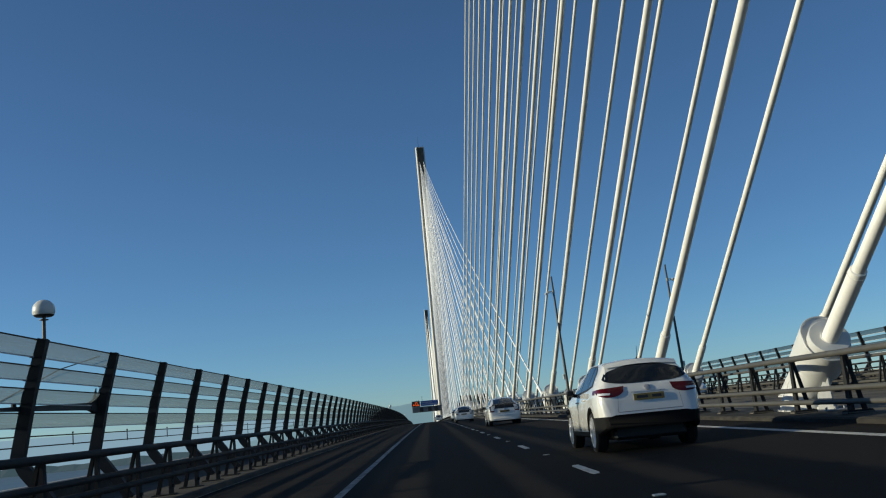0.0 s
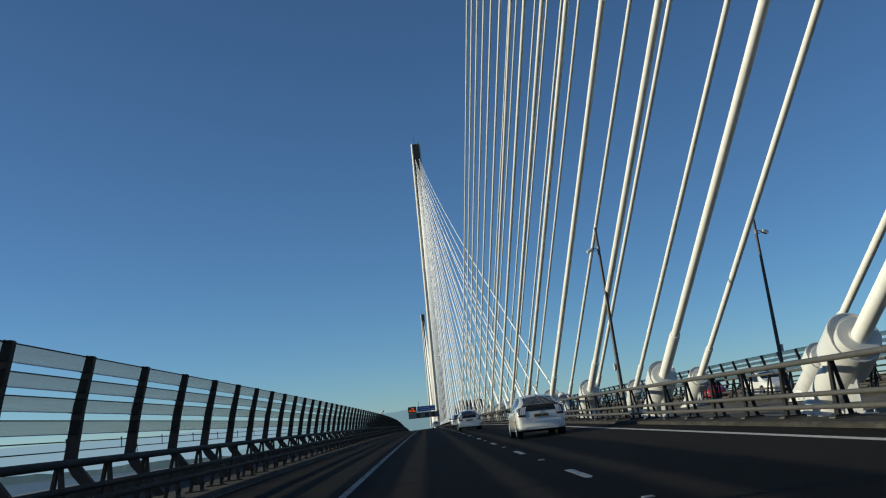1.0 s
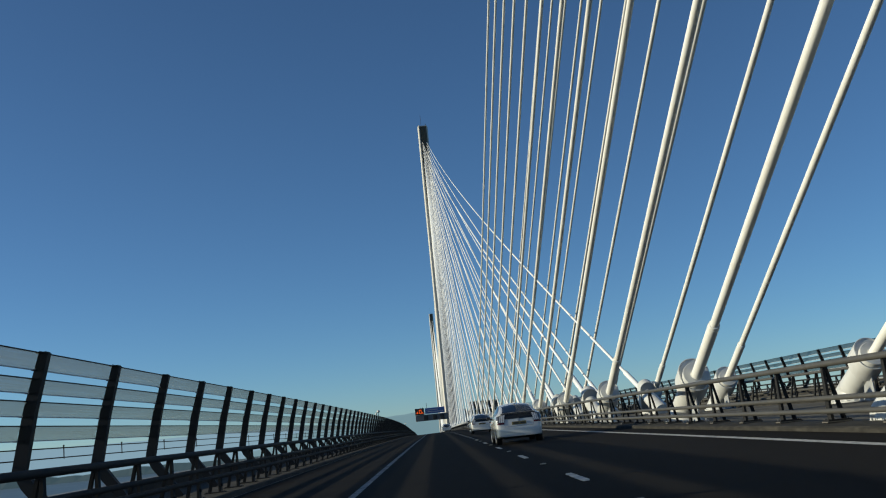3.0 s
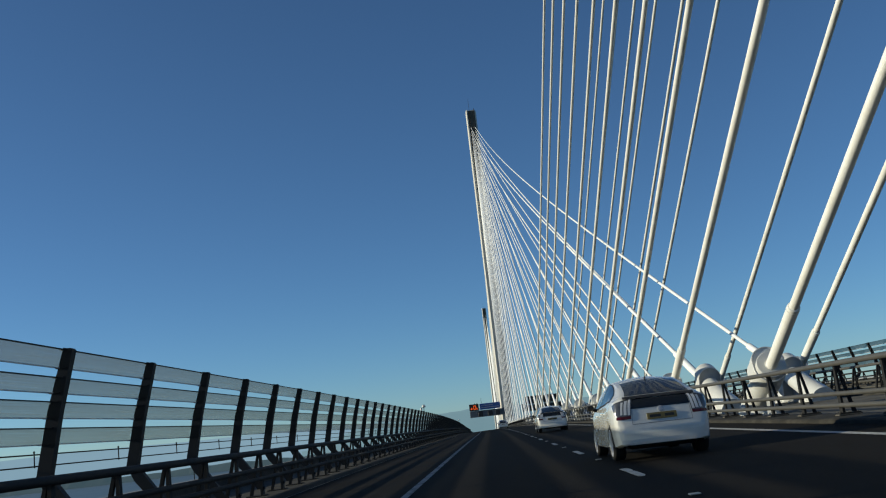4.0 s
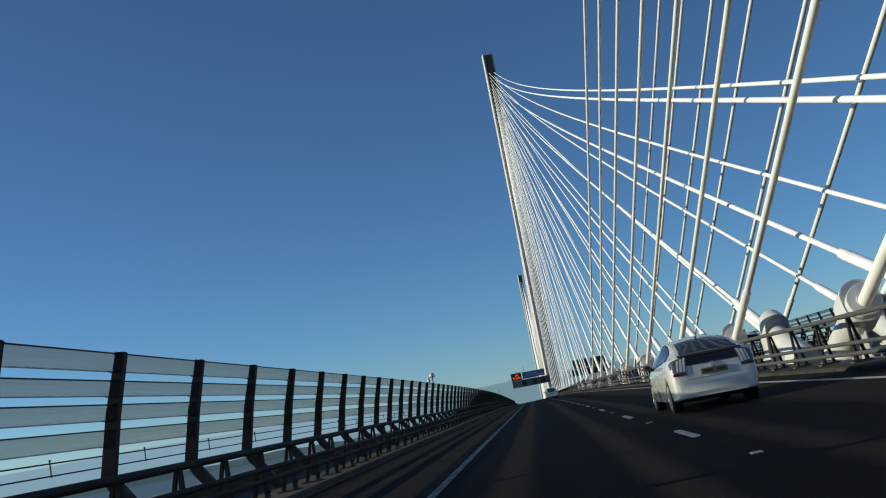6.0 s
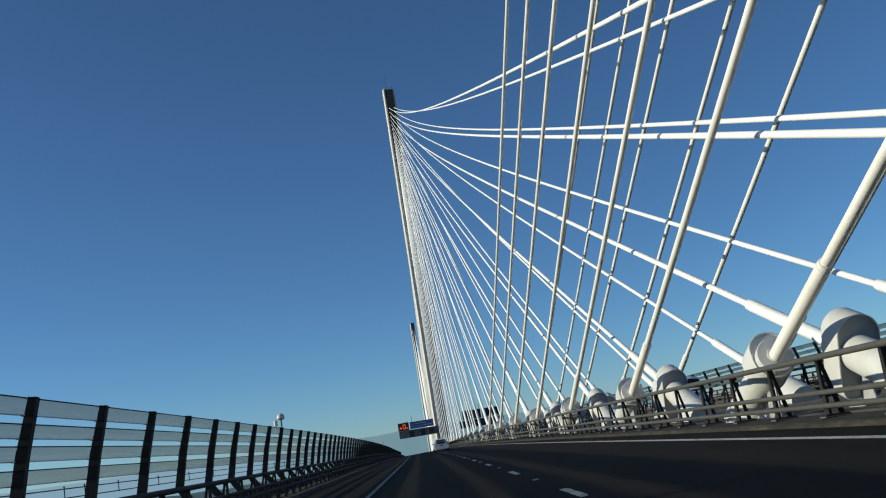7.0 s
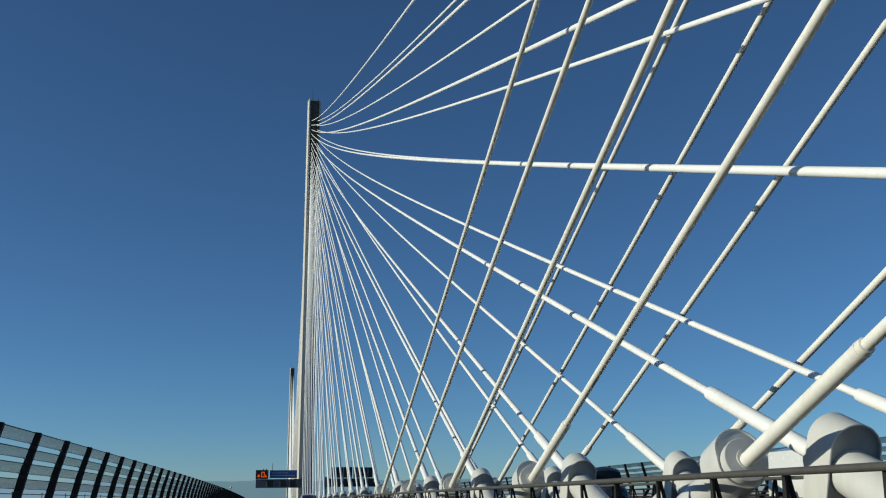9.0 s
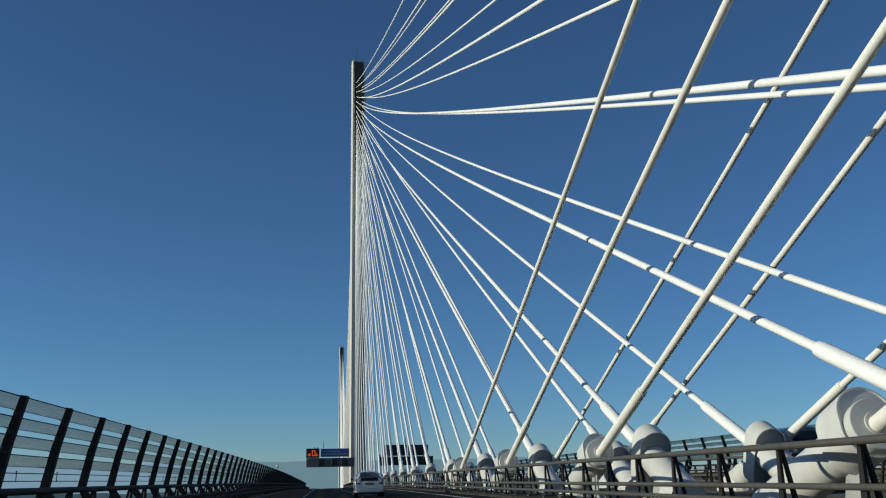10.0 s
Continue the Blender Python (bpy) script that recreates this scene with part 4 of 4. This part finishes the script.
class Shell:
    """The outer skin of a car: s runs from tail to nose, v from sill (0) to roof middle (1)."""

    def __init__(self, k):
        self.k = k
        self.f = {key: spline(k[key]) for key in ("top", "belt", "wide", "roof", "sill")}

    def at(self, s, v, side, lift=0.0):
        if lift:
            e = 0.004
            p = self.at(s, v, side)
            a = self.at(min(s + e, self.k["L"]), v, side) - self.at(max(s - e, 0), v, side)
            b = self.at(s, min(v + e, 1), side) - self.at(s, max(v - e, 0), side)
            n = a.cross(b)
            n = n.normalized() if n.length > 1e-9 else Vector((0, -1, 0))
            mid = Vector((0, min(max(s, 0.8), self.k["L"] - 0.8), 0.7))
            return p + (n if n.dot(p - mid) > 0 else -n) * lift
        k, f = self.k, self.f
        top, belt, wide, roof, sill = f["top"](s), f["belt"](s), f["wide"](s), f["roof"](s), f["sill"](s)
        belt = min(belt, top - 0.012)
        low = sill
        for c in k["wheels"]:
            d = abs(s - c)
            if d < k["r"] + 0.05:
                sill = max(sill, k["r"] + math.sqrt(max(0, (k["r"] + 0.05) ** 2 - d * d)))
        sill = min(sill, belt - 0.06)
        tuck = 0.10 if sill - low < 0.01 else 0.035
        edge = belt + (top - belt) * 0.87
        if v < 0.08:
            t = v / 0.08
            x, z = wide - 0.015 - tuck * (1 - t), sill + 0.035 * t * t
        elif v < 0.55:
            t = (v - 0.08) / 0.47
            z = sill + 0.035 + (belt - sill - 0.035) * t
            q = (z - low) / (belt - low)
            x = wide - 0.015 + 0.016 * math.sin(q * math.pi) - 0.016 * math.sin(min(1, 0.05 / max(0.05, z - low + 0.05)) * math.pi) * (1 - t) + 0.008 * math.exp(-((z - 0.86 * belt) / 0.05) ** 2) - 0.035 * q ** 5
        elif v < 0.80:
            t = (v - 0.55) / 0.25
            x, z = wide - 0.05 + (roof - wide + 0.05) * t ** 1.12, belt + (edge - belt) * t
        else:
            t = (v - 0.80) / 0.20
            x, z = roof * (1 - t), edge + (top - edge) * math.sin(t * math.pi / 2)
        return Vector((side * x, s, z))

    def patch(self, bm, s0, s1, v0, v1, side, lift, ns=12, nv=6):
        """A piece of the skin; the limits of v may be functions of s."""
        rows = []
        for i in range(ns + 1):
            s = s0 + (s1 - s0) * i / ns
            a, b = (v0(s) if callable(v0) else v0), (v1(s) if callable(v1) else v1)
            rows.append([bm.verts.new(self.at(s, a + (b - a) * j / nv, side, lift)) for j in range(nv + 1)])
        for p, q in zip(rows, rows[1:]):
            for j in range(nv):
                quad = (p[j], p[j + 1], q[j + 1], q[j])
                bm.faces.new(quad if side < 0 else quad[::-1])


def on_skin(tree, a, z, lift):
    """Where a level ray towards the car's middle, a radians round from dead astern, meets the skin at height z."""
    d = Vector((math.sin(a), -math.cos(a), 0))
    p, n, i, r = tree.ray_cast(Vector((0, 0.9, z)) + d * 3, -d)
    if p is None:
        return Vector((0, 0.9, z)) + d * 0.9, d
    if n.dot(d) < 0:
        n = -n
    return p + n * lift, n


def wrap(tree, a0, a1, lo, hi, lift, na=14, nz=5):
    """A piece of the tail's skin between two angles, its lower and upper edges functions of 0..1 across."""
    bm = bmesh.new()
    rows = []
    for i in range(na + 1):
        t = i / na
        z0, z1 = (lo(t) if callable(lo) else lo), (hi(t) if callable(hi) else hi)
        rows.append([bm.verts.new(on_skin(tree, a0 + (a1 - a0) * t, z0 + (z1 - z0) * j / nz, lift)[0]) for j in range(nz + 1)])
    for p, q in zip(rows, rows[1:]):
        for j in range(nz):
            bm.faces.new((p[j], q[j], q[j + 1], p[j + 1]) if a1 > a0 else (p[j + 1], q[j + 1], q[j], p[j]))
    return bm


def plate_and_badge(tree, car, zp, zb):
    p, n = on_skin(tree, 0, zp, 0.004)
    tilt = Matrix.Translation(p) @ Matrix.Rotation(-math.atan2(n.z, -n.y), 4, "X")
    bm = bmesh.new()
    box(bm, (-0.26, -0.014, -0.056), (0.26, 0.0, 0.056), tilt, bevel=0.003)
    plate = part("number_plate", bm, M_PLATE, car, "yellow rear plate")
    for a, b in ((-0.21, -0.02), (0.05, 0.21)):
        bm = bmesh.new()
        box(bm, (a, -0.017, -0.024), (b, -0.0135, 0.024), tilt)
        part("plate_bar", bm, M_BLACK, plate)
    p, n = on_skin(tree, 0, zb, 0.0)
    bm = bmesh.new()
    tube(bm, [p, p + n * 0.012, p + n * 0.016], [0.056, 0.054, 0.04], 20)
    part("badge", bm, M_CHROME, car, "small round chrome badge", True)


def tail_suv(k, sh, tree, car, paint):
    d = math.radians
    w = lambda t: abs(2 * t - 1)
    part("rear_window", wrap(tree, d(-50), d(50), lambda t: 1.125 + 0.10 * w(t) ** 5, lambda t: 1.455 - 0.13 * w(t) ** 4, 0.006, 40, 8), M_GLASS, car, smooth_faces=True)
    bm = bmesh.new()
    for side in (-1, 1):
        sh.patch(bm, 0.40, 0.56, 0.80, 1.0, side, 0.022, 4, 10)
    bmesh.ops.remove_doubles(bm, verts=bm.verts, dist=0.0005)
    part("spoiler", bm, paint, car, smooth_faces=True)
    for e in (-1, 1):
        lamp = part("tail_lamp", wrap(tree, e * d(27), e * d(64), lambda t: 1.065 - 0.15 * math.sin(math.pi * min(1, t * 1.15 + 0.05) ** 0.7) ** 0.7 * 1.0 if t < 0.8 else 1.0 - 0.02 * t, lambda t: 1.085 - 0.035 * t, 0.012, 18, 6), M_TAIL, car, "dark red lens", True)
        part("inner_lens", wrap(tree, e * d(38), e * d(49), 0.955, lambda t: 0.985 + 0.012 * t, 0.016, 6, 3), M_BRIGHT, lamp, "pale inner lens", True)
        part("tailgate_seam", wrap(tree, e * d(31.5), e * d(31.8), 0.66, 0.90, 0.003, 1, 6), M_SEAM, car)
    part("tailgate_seam", wrap(tree, d(-31.5), d(31.5), 0.655, 0.664, 0.003, 14, 1), M_SEAM, car)
    part("trim_strip", wrap(tree, d(-19), d(19), 0.962, 0.978, 0.006, 10, 2), M_CHROME, car, "chrome strip above the plate", True)
    plate_and_badge(tree, car, 0.885, 1.04)


def tail_hatch(k, sh, tree, car, paint):
    d = math.radians
    a, b = k["hatch"]
    bm = bmesh.new()
    for side in (-1, 1):
        sh.patch(bm, a, b, 0.825, 1.0, side, 0.006, 20, 8)
    bmesh.ops.remove_doubles(bm, verts=bm.verts, dist=0.0005)
    part("rear_window", bm, M_GLASS, car, smooth_faces=True)
    part("lower_rear_window", wrap(tree, d(-31.3), d(31.3), 0.885, 1.055, 0.006, 24, 4), M_GLASS, car, smooth_faces=True)
    bm = bmesh.new()
    for side in (-1, 1):
        sh.patch(bm, 0.125, 0.215, 0.81, 1.0, side, 0.018, 4, 8)
    bmesh.ops.remove_doubles(bm, verts=bm.verts, dist=0.0005)
    part("spoiler", bm, M_BLACK, car, smooth_faces=True)
    for e in (-1, 1):
        lamp = part("tail_lamp", wrap(tree, e * d(31.5), e * d(52), lambda t: 0.765 + (0.0 if t < 0.5 else 0.44 * (t - 0.5)), lambda t: 1.065 - 0.10 * t ** 1.5, 0.010, 14, 8), M_CLEAR, car, "clear tail lamp lens", True)
        part("lower_lens", wrap(tree, e * d(31.5), e * d(43), 0.715, 0.768, 0.012, 8, 3), M_TAIL, lamp, "dark red lower strip", True)
        for a0, a1, z0, z1 in ((32.2, 34.3, 0.785, 1.045), (35.1, 37.4, 0.79, 1.03), (38.3, 40.0, 0.795, 1.01)):
            part("reflector_bar", wrap(tree, e * d(a0), e * d(a1), z0, z1, 0.0125, 4, 6), M_BRIGHT, lamp, "bright reflector bar", True)
        part("reflector_gap", wrap(tree, e * d(33.3), e * d(38.3), 0.895, 0.92, 0.0118, 5, 2), M_DARK, lamp, "dark gap between reflectors", True)
        part("tailgate_seam", wrap(tree, e * d(30.4), e * d(30.8), 0.62, 0.885, 0.003, 1, 6), M_SEAM, car)
    part("tailgate_seam", wrap(tree, d(-30.4), d(30.4), 0.615, 0.625, 0.003, 14, 1), M_SEAM, car)
    part("rear_bumper_lip", wrap(tree, d(-40), d(40), 0.30, 0.36, 0.012, 18, 2), paint, car, smooth_faces=True)
    for e in (-1, 1):
        ring = bmesh.new()
        rows = []
        for i in range(29):
            q = i * math.tau / 28
            rows.append([ring.verts.new(sh.at(0.60 + r * math.cos(q), 0.47 + 0.9 * r * math.sin(q), e, 0.003)) for r in (0.074, 0.079)])
        for p, q in zip(rows, rows[1:]):
            ring.faces.new((p[0], p[1], q[1], q[0]))
        part("fuel_flap_seam", ring, M_STEEL, car)
    plate_and_badge(tree, car, 0.73, 0.845)


def tail_van(k, sh, tree, car, paint):
    for e in (-1, 1):
        part("tail_lamp", wrap(tree, e * 0.72, e * 0.80, 0.85, 1.25, 0.01, 3, 4), M_TAIL, car, "dark red lens", True)


def build_car(name, k, place, turn, paint, label, group=""):
    car = root(name, place, label, "car", group)
    car.rotation_euler = (0, 0, turn)
    sh, L = Shell(k), k["L"]
    # skin
    ss = sorted({round(v, 3) for v in ([0, 0.012, 0.025, 0.04, 0.055, 0.07, 0.09, 0.11, 0.14, 0.17, 0.2, 0.24] + [i * L / 110 for i in range(111)])})
    vs = [0, 0.04, 0.08] + [0.08 + 0.47 * i / 12 for i in range(1, 13)] + [0.55 + 0.25 * i / 6 for i in range(1, 7)] + [0.80 + 0.20 * i / 9 for i in range(1, 10)]
    skin, clad = bmesh.new(), bmesh.new()
    grid = [[sh.at(s, v, -1) for v in vs] + [sh.at(s, v, 1) for v in vs[-2::-1]] for s in ss]

    def clad_top(s):
        if not k["clad"]:
            return 0.0
        z = 0.60 if s < k["wheels"][0] or s > k["wheels"][1] else 0.35
        for c in k["wheels"]:
            z = max(z, k["r"] + math.sqrt(max(0, (k["r"] + 0.10) ** 2 - (s - c) ** 2)))
        return z

    if k["clad"]:
        for s, row in zip(ss, grid):
            for half in (row[:len(vs)], row[:len(vs) - 2:-1]):
                if s < k["wheels"][0] - k["r"] - 0.1 or s > k["wheels"][1] + k["r"] + 0.1:
                    continue
                near = min(half[1:20], key=lambda v: abs(v.z - clad_top(s)))
                if abs(near.z - clad_top(s)) < 0.12 and clad_top(s) < sh.f["belt"](s) - 0.03:
                    near.z = clad_top(s)
    for s, p, q in zip(ss, grid, grid[1:]):
        for j in range(len(p) - 1):
            quad = [p[j], q[j], q[j + 1], p[j + 1]]
            z = clad_top(s + 0.01)
            if z == 0.60 and min(v.z for v in quad) < z < max(v.z for v in quad):
                under, over = [], []
                for v, w in zip(quad, quad[1:] + quad[:1]):
                    (under if v.z <= z else over).append(v)
                    if (v.z <= z) != (w.z <= z):
                        c = v.lerp(w, (z - v.z) / (w.z - v.z))
                        under.append(c), over.append(c)
                for b, ring in ((clad, under), (skin, over)):
                    if len(ring) > 2:
                        b.faces.new([b.verts.new(v) for v in ring])
                continue
            b = clad if sum(v.z for v in quad) / 4 < z else skin
            b.faces.new([b.verts.new(v) for v in quad])
    for row in (grid[0], grid[-1][::-1]):
        b = clad if k["clad"] else skin
        b.faces.new([b.verts.new(v) for v in row])
    for b, nm, m in ((skin, "body", paint), (clad, "cladding", M_CLAD)):
        if b.faces:
            bmesh.ops.remove_doubles(b, verts=b.verts, dist=0.0004)
            bmesh.ops.recalc_face_normals(b, faces=b.faces)
            part(nm, b, m, car, "black plastic lower cladding" if nm == "cladding" else "", True)
        else:
            b.free()
    # side glass in its dark surround
    g0, g1 = k["glass"]
    e0, e1 = k["ends"]

    def upper(s):
        if k["tail"] == "hatch":
            if s > 1.75:
                arc = 1 - ((s - 1.75) / (g1 - 1.75)) ** 2.0
            else:
                arc = min(max(0.0, (s - g0) / 0.13), 1 - 0.5 * ((1.75 - s) / (1.75 - g0)) ** 2.2)
            return 0.575 + 0.205 * max(0.02, arc)
        back = min(1.0, max(0.02, (s - g0) / 0.16), 0.50 + 0.50 * max(0.0, (s - g0) / e0) ** 0.75)
        return 0.575 + 0.205 * back * min(1.0, max(0.02, (g1 - s) / e1) ** 0.75)

    cuts = [g0, *k["splits"], g1]
    for side in (-1, 1):
        bm = bmesh.new()
        sh.patch(bm, g0 - 0.03, g1 + 0.03, 0.562, lambda s: upper(min(max(s, g0), g1)) + 0.012, side, 0.004, 40, 5)
        part("window_surround", bm, M_BLACK, car, "black window trim", True)
        for a, b in zip(cuts, cuts[1:]):
            bm = bmesh.new()
            sh.patch(bm, a + 0.03, b - 0.03, 0.578, upper, side, 0.008, 18, 6)
            part("side_window", bm, M_GLASS, car, smooth_faces=True)
        for s in k["seams"]:
            bm = bmesh.new()
            sh.patch(bm, s - 0.003, s + 0.003, 0.12, 0.56, side, 0.002, 1, 14)
            part("door_seam", bm, M_SEAM, car)
        bm = bmesh.new()
        sh.patch(bm, k["wheels"][0] + k["r"] + 0.09, k["wheels"][1] - k["r"] - 0.12, 0.135, 0.142, side, 0.002, 12, 1)
        part("door_seam", bm, M_SEAM, car)
        for s in k["handles"]:
            p = sh.at(s, 0.47, side)
            bm = bmesh.new()
            pts = [p + Vector((side * 0.005, -0.10, 0)), p + Vector((side * 0.028, -0.07, 0.003)), p + Vector((side * 0.03, 0.05, 0.003)), p + Vector((side * 0.005, 0.09, 0))]
            tube(bm, pts, 0.014, 8)
            part("door_handle", bm, paint, car, smooth_faces=True)
        # door mirror
        p = sh.at(g1 - 0.40, 0.565, side)
        bm = bmesh.new()
        tube(bm, [p, p + Vector((side * 0.11, 0.02, 0.03))], [0.035, 0.03], 8)
        c0 = p + Vector((side * 0.135, 0.0, 0.06))
        rings = [(-0.10, 0.30), (-0.095, 0.78), (-0.05, 0.95), (0.0, 1.0), (0.06, 0.80), (0.10, 0.42)]
        loops = [[bm.verts.new(c0 + Vector((math.copysign(abs(math.cos(a * math.tau / 14)) ** 0.6, math.cos(a * math.tau / 14)) * 0.075 * q, y * 0.65, math.copysign(abs(math.sin(a * math.tau / 14)) ** 0.6, math.sin(a * math.tau / 14)) * 0.058 * q))) for a in range(14)] for y, q in rings]
        for r, q in zip(loops, loops[1:]):
            for i in range(14):
                bm.faces.new((r[i], r[(i + 1) % 14], q[(i + 1) % 14], q[i]))
        bm.faces.new(loops[0]), bm.faces.new(loops[-1])
        bmesh.ops.recalc_face_normals(bm, faces=bm.faces)
        part("door_mirror", bm, M_BLACK, car, "black door mirror", True)
    # tail
    whole = bmesh.new()
    for p, q in zip(grid, grid[1:]):
        for j in range(len(p) - 1):
            whole.faces.new([whole.verts.new(v) for v in (p[j], q[j], q[j + 1], p[j + 1])])
    whole.faces.new([whole.verts.new(v) for v in grid[0]])
    whole.normal_update()
    tree = BVHTree.FromBMesh(whole)
    whole.free()
    tail_suv(k, sh, tree, car, paint) if k["tail"] == "suv" else tail_hatch(k, sh, tree, car, paint) if k["tail"] == "hatch" else tail_van(k, sh, tree, car, paint)
    bm = bmesh.new()
    for side in (-1, 1):
        sh.patch(bm, g1 - (0.72 if k["H"] < 2 else 0.6), g1 + (0.22 if k["H"] < 2 else -0.1), 0.81, 1.0, side, 0.006, 14, 8)
    bmesh.ops.remove_doubles(bm, verts=bm.verts, dist=0.0005)
    part("windscreen", bm, M_GLASS, car, smooth_faces=True)
    bm = bmesh.new()
    box(bm, (-0.62, 0.22, 0.19), (0.62, L - 0.22, 0.5), bevel=0.05)
    part("underbody", bm, M_BLACK, car)
    for y in k["wheels"]:
        for sx in (-1, 1):
            bm = bmesh.new()
            half = [(r * math.cos(q * math.pi / 14), r * math.sin(q * math.pi / 14)) for r in (k["r"] + 0.045,) for q in range(15)]
            rows = [[bm.verts.new((sx * x, y + a, k["r"] + b)) for a, b in half] for x in (0.5, sh.f["wide"](y) - 0.06)]
            for i in range(14):
                bm.faces.new((rows[0][i], rows[0][i + 1], rows[1][i + 1], rows[1][i]))
            bm.faces.new(rows[0])
            part("arch_liner", bm, M_CLAD, car, "black wheel arch liner")
            w = part("wheel", tyre_mesh(k["r"]), None, car)
            w.location = (sx * (sh.f["wide"](y) - 0.125), y, k["r"])
            w.rotation_euler = (0.37 * y, 0, 0 if sx < 0 else math.pi)
            part("rim", rim_mesh(k["r"]), None, w, "silver alloy rim")
    bm = bmesh.new()
    ya = 0.62 if k["clad"] else 1.28
    za = sh.f["top"](ya) - 0.01
    tube(bm, [(0, ya + 0.05, za), (0, ya, za + 0.03), (0, ya - 0.04, za + 0.06), (0, ya - 0.10, za + 0.24)], [0.022, 0.018, 0.006, 0.0035], 8)
    part("aerial", bm, M_BLACK, car, "short black roof aerial")
    return car


TYRES, RIMS = {}, {}


def lathe(bm, pr, n):
    """A profile of (along x, radius) turned round the x axis."""
    rings = [[bm.verts.new((x, q * math.cos(i * math.tau / n), q * math.sin(i * math.tau / n))) for i in range(n)] for x, q in pr]
    for p, q in zip(rings, rings[1:]):
        for i in range(n):
            bm.faces.new((p[i], p[(i + 1) % n], q[(i + 1) % n], q[i]))


def tyre_mesh(r):
    if r not in TYRES:
        bm = bmesh.new()
        pr = [(-0.055, 0.01), (-0.055, r * 0.66), (-0.10, r * 0.765), (-0.112, r * 0.83), (-0.108, r * 0.92), (-0.085, r * 0.985), (-0.06, r), (0.06, r), (0.085, r * 0.985), (0.108, r * 0.92), (0.112, r * 0.80), (0.10, r * 0.70), (0.06, 0.01)]
        lathe(bm, pr, 40)
        bmesh.ops.recalc_face_normals(bm, faces=bm.faces)
        TYRES[r] = mesh_of("wheel", bm, M_TYRE, True)
    return TYRES[r]


def rim_mesh(r):
    if r not in RIMS:
        bm = bmesh.new()
        lathe(bm, [(-0.060, r * 0.66), (-0.085, r * 0.70), (-0.102, r * 0.71), (-0.108, r * 0.73), (-0.108, r * 0.755), (-0.098, r * 0.77)], 40)
        lathe(bm, [(-0.095, 0.01), (-0.100, r * 0.10), (-0.097, r * 0.15), (-0.085, r * 0.17)], 18)
        for i in range(5):
            c = Matrix.Rotation(i * math.tau / 5, 4, "X")
            for e in (-1, 1):
                a = [(-0.098, e * 0.020, r * 0.12), (-0.104, e * 0.024, r * 0.42), (-0.104, e * 0.040, r * 0.735)]
                rings = []
                for (x, y, z), w in zip(a, (0.026, 0.021, 0.026)):
                    rings.append([bm.verts.new(c @ Vector((x + dx, y + dy, z))) for dx, dy in ((-0.006, -w * 0.7), (-0.006, w * 0.7), (0.02, w), (0.02, -w))])
                for p, q in zip(rings, rings[1:]):
                    for j in range(4):
                        bm.faces.new((p[j], p[(j + 1) % 4], q[(j + 1) % 4], q[j]))
        bmesh.ops.recalc_face_normals(bm, faces=bm.faces)
        RIMS[r] = mesh_of("rim", bm, M_RIM, True)
    return RIMS[r]


build_car("suv", SUV, at(3.62, 16.3), 0.0, M_CARPAINT, "white family SUV with black cladding and a wide dark rear window")
build_car("hatchback", HATCH, at(3.83, 51.1), 0.0, M_CARPAINT, "pearl white hatchback with clear tail lamps in the outer lane")
# the next three repeat one moving hatchback, placed to fit the camera's view
build_car("hatchback", HATCH, at(3.0, 88.8), 0.0, M_CARPAINT, "pearl white hatchback in the outer lane beside the median")
build_car("hatchback", HATCH, at(3.5, 127.6), 0.0, M_CARPAINT, "pearl white hatchback ahead beside the median")
build_car("distant_hatchback", HATCH, at(2.4, 240.0), 0.0, M_CARPAINT, "pearl white hatchback repeated far ahead by the lane line")
build_car("oncoming_car", HATCH, at(mirror(3.6), 76.0), math.pi, M_CARPAINT, "white car on the opposite carriageway beyond the barrier")
build_car("oncoming_car", HATCH, at(mirror(3.6), 88.0), math.pi, M_CARRED, "red car on the opposite carriageway beyond the barrier")
build_car("van", VAN, at(mirror(3.6), 201.0), math.pi, M_CARPAINT, "white panel van on the opposite carriageway beyond the barrier")
build_car("van", VAN, at(mirror(4.0), 225.5), math.pi, M_CARDARK, "dark blue panel van on the opposite carriageway beyond the barrier")
build_car("oncoming_car", HATCH, at(mirror(4.0), 241.0), math.pi, M_CARDARK, "dark blue car behind the van on the opposite carriageway")
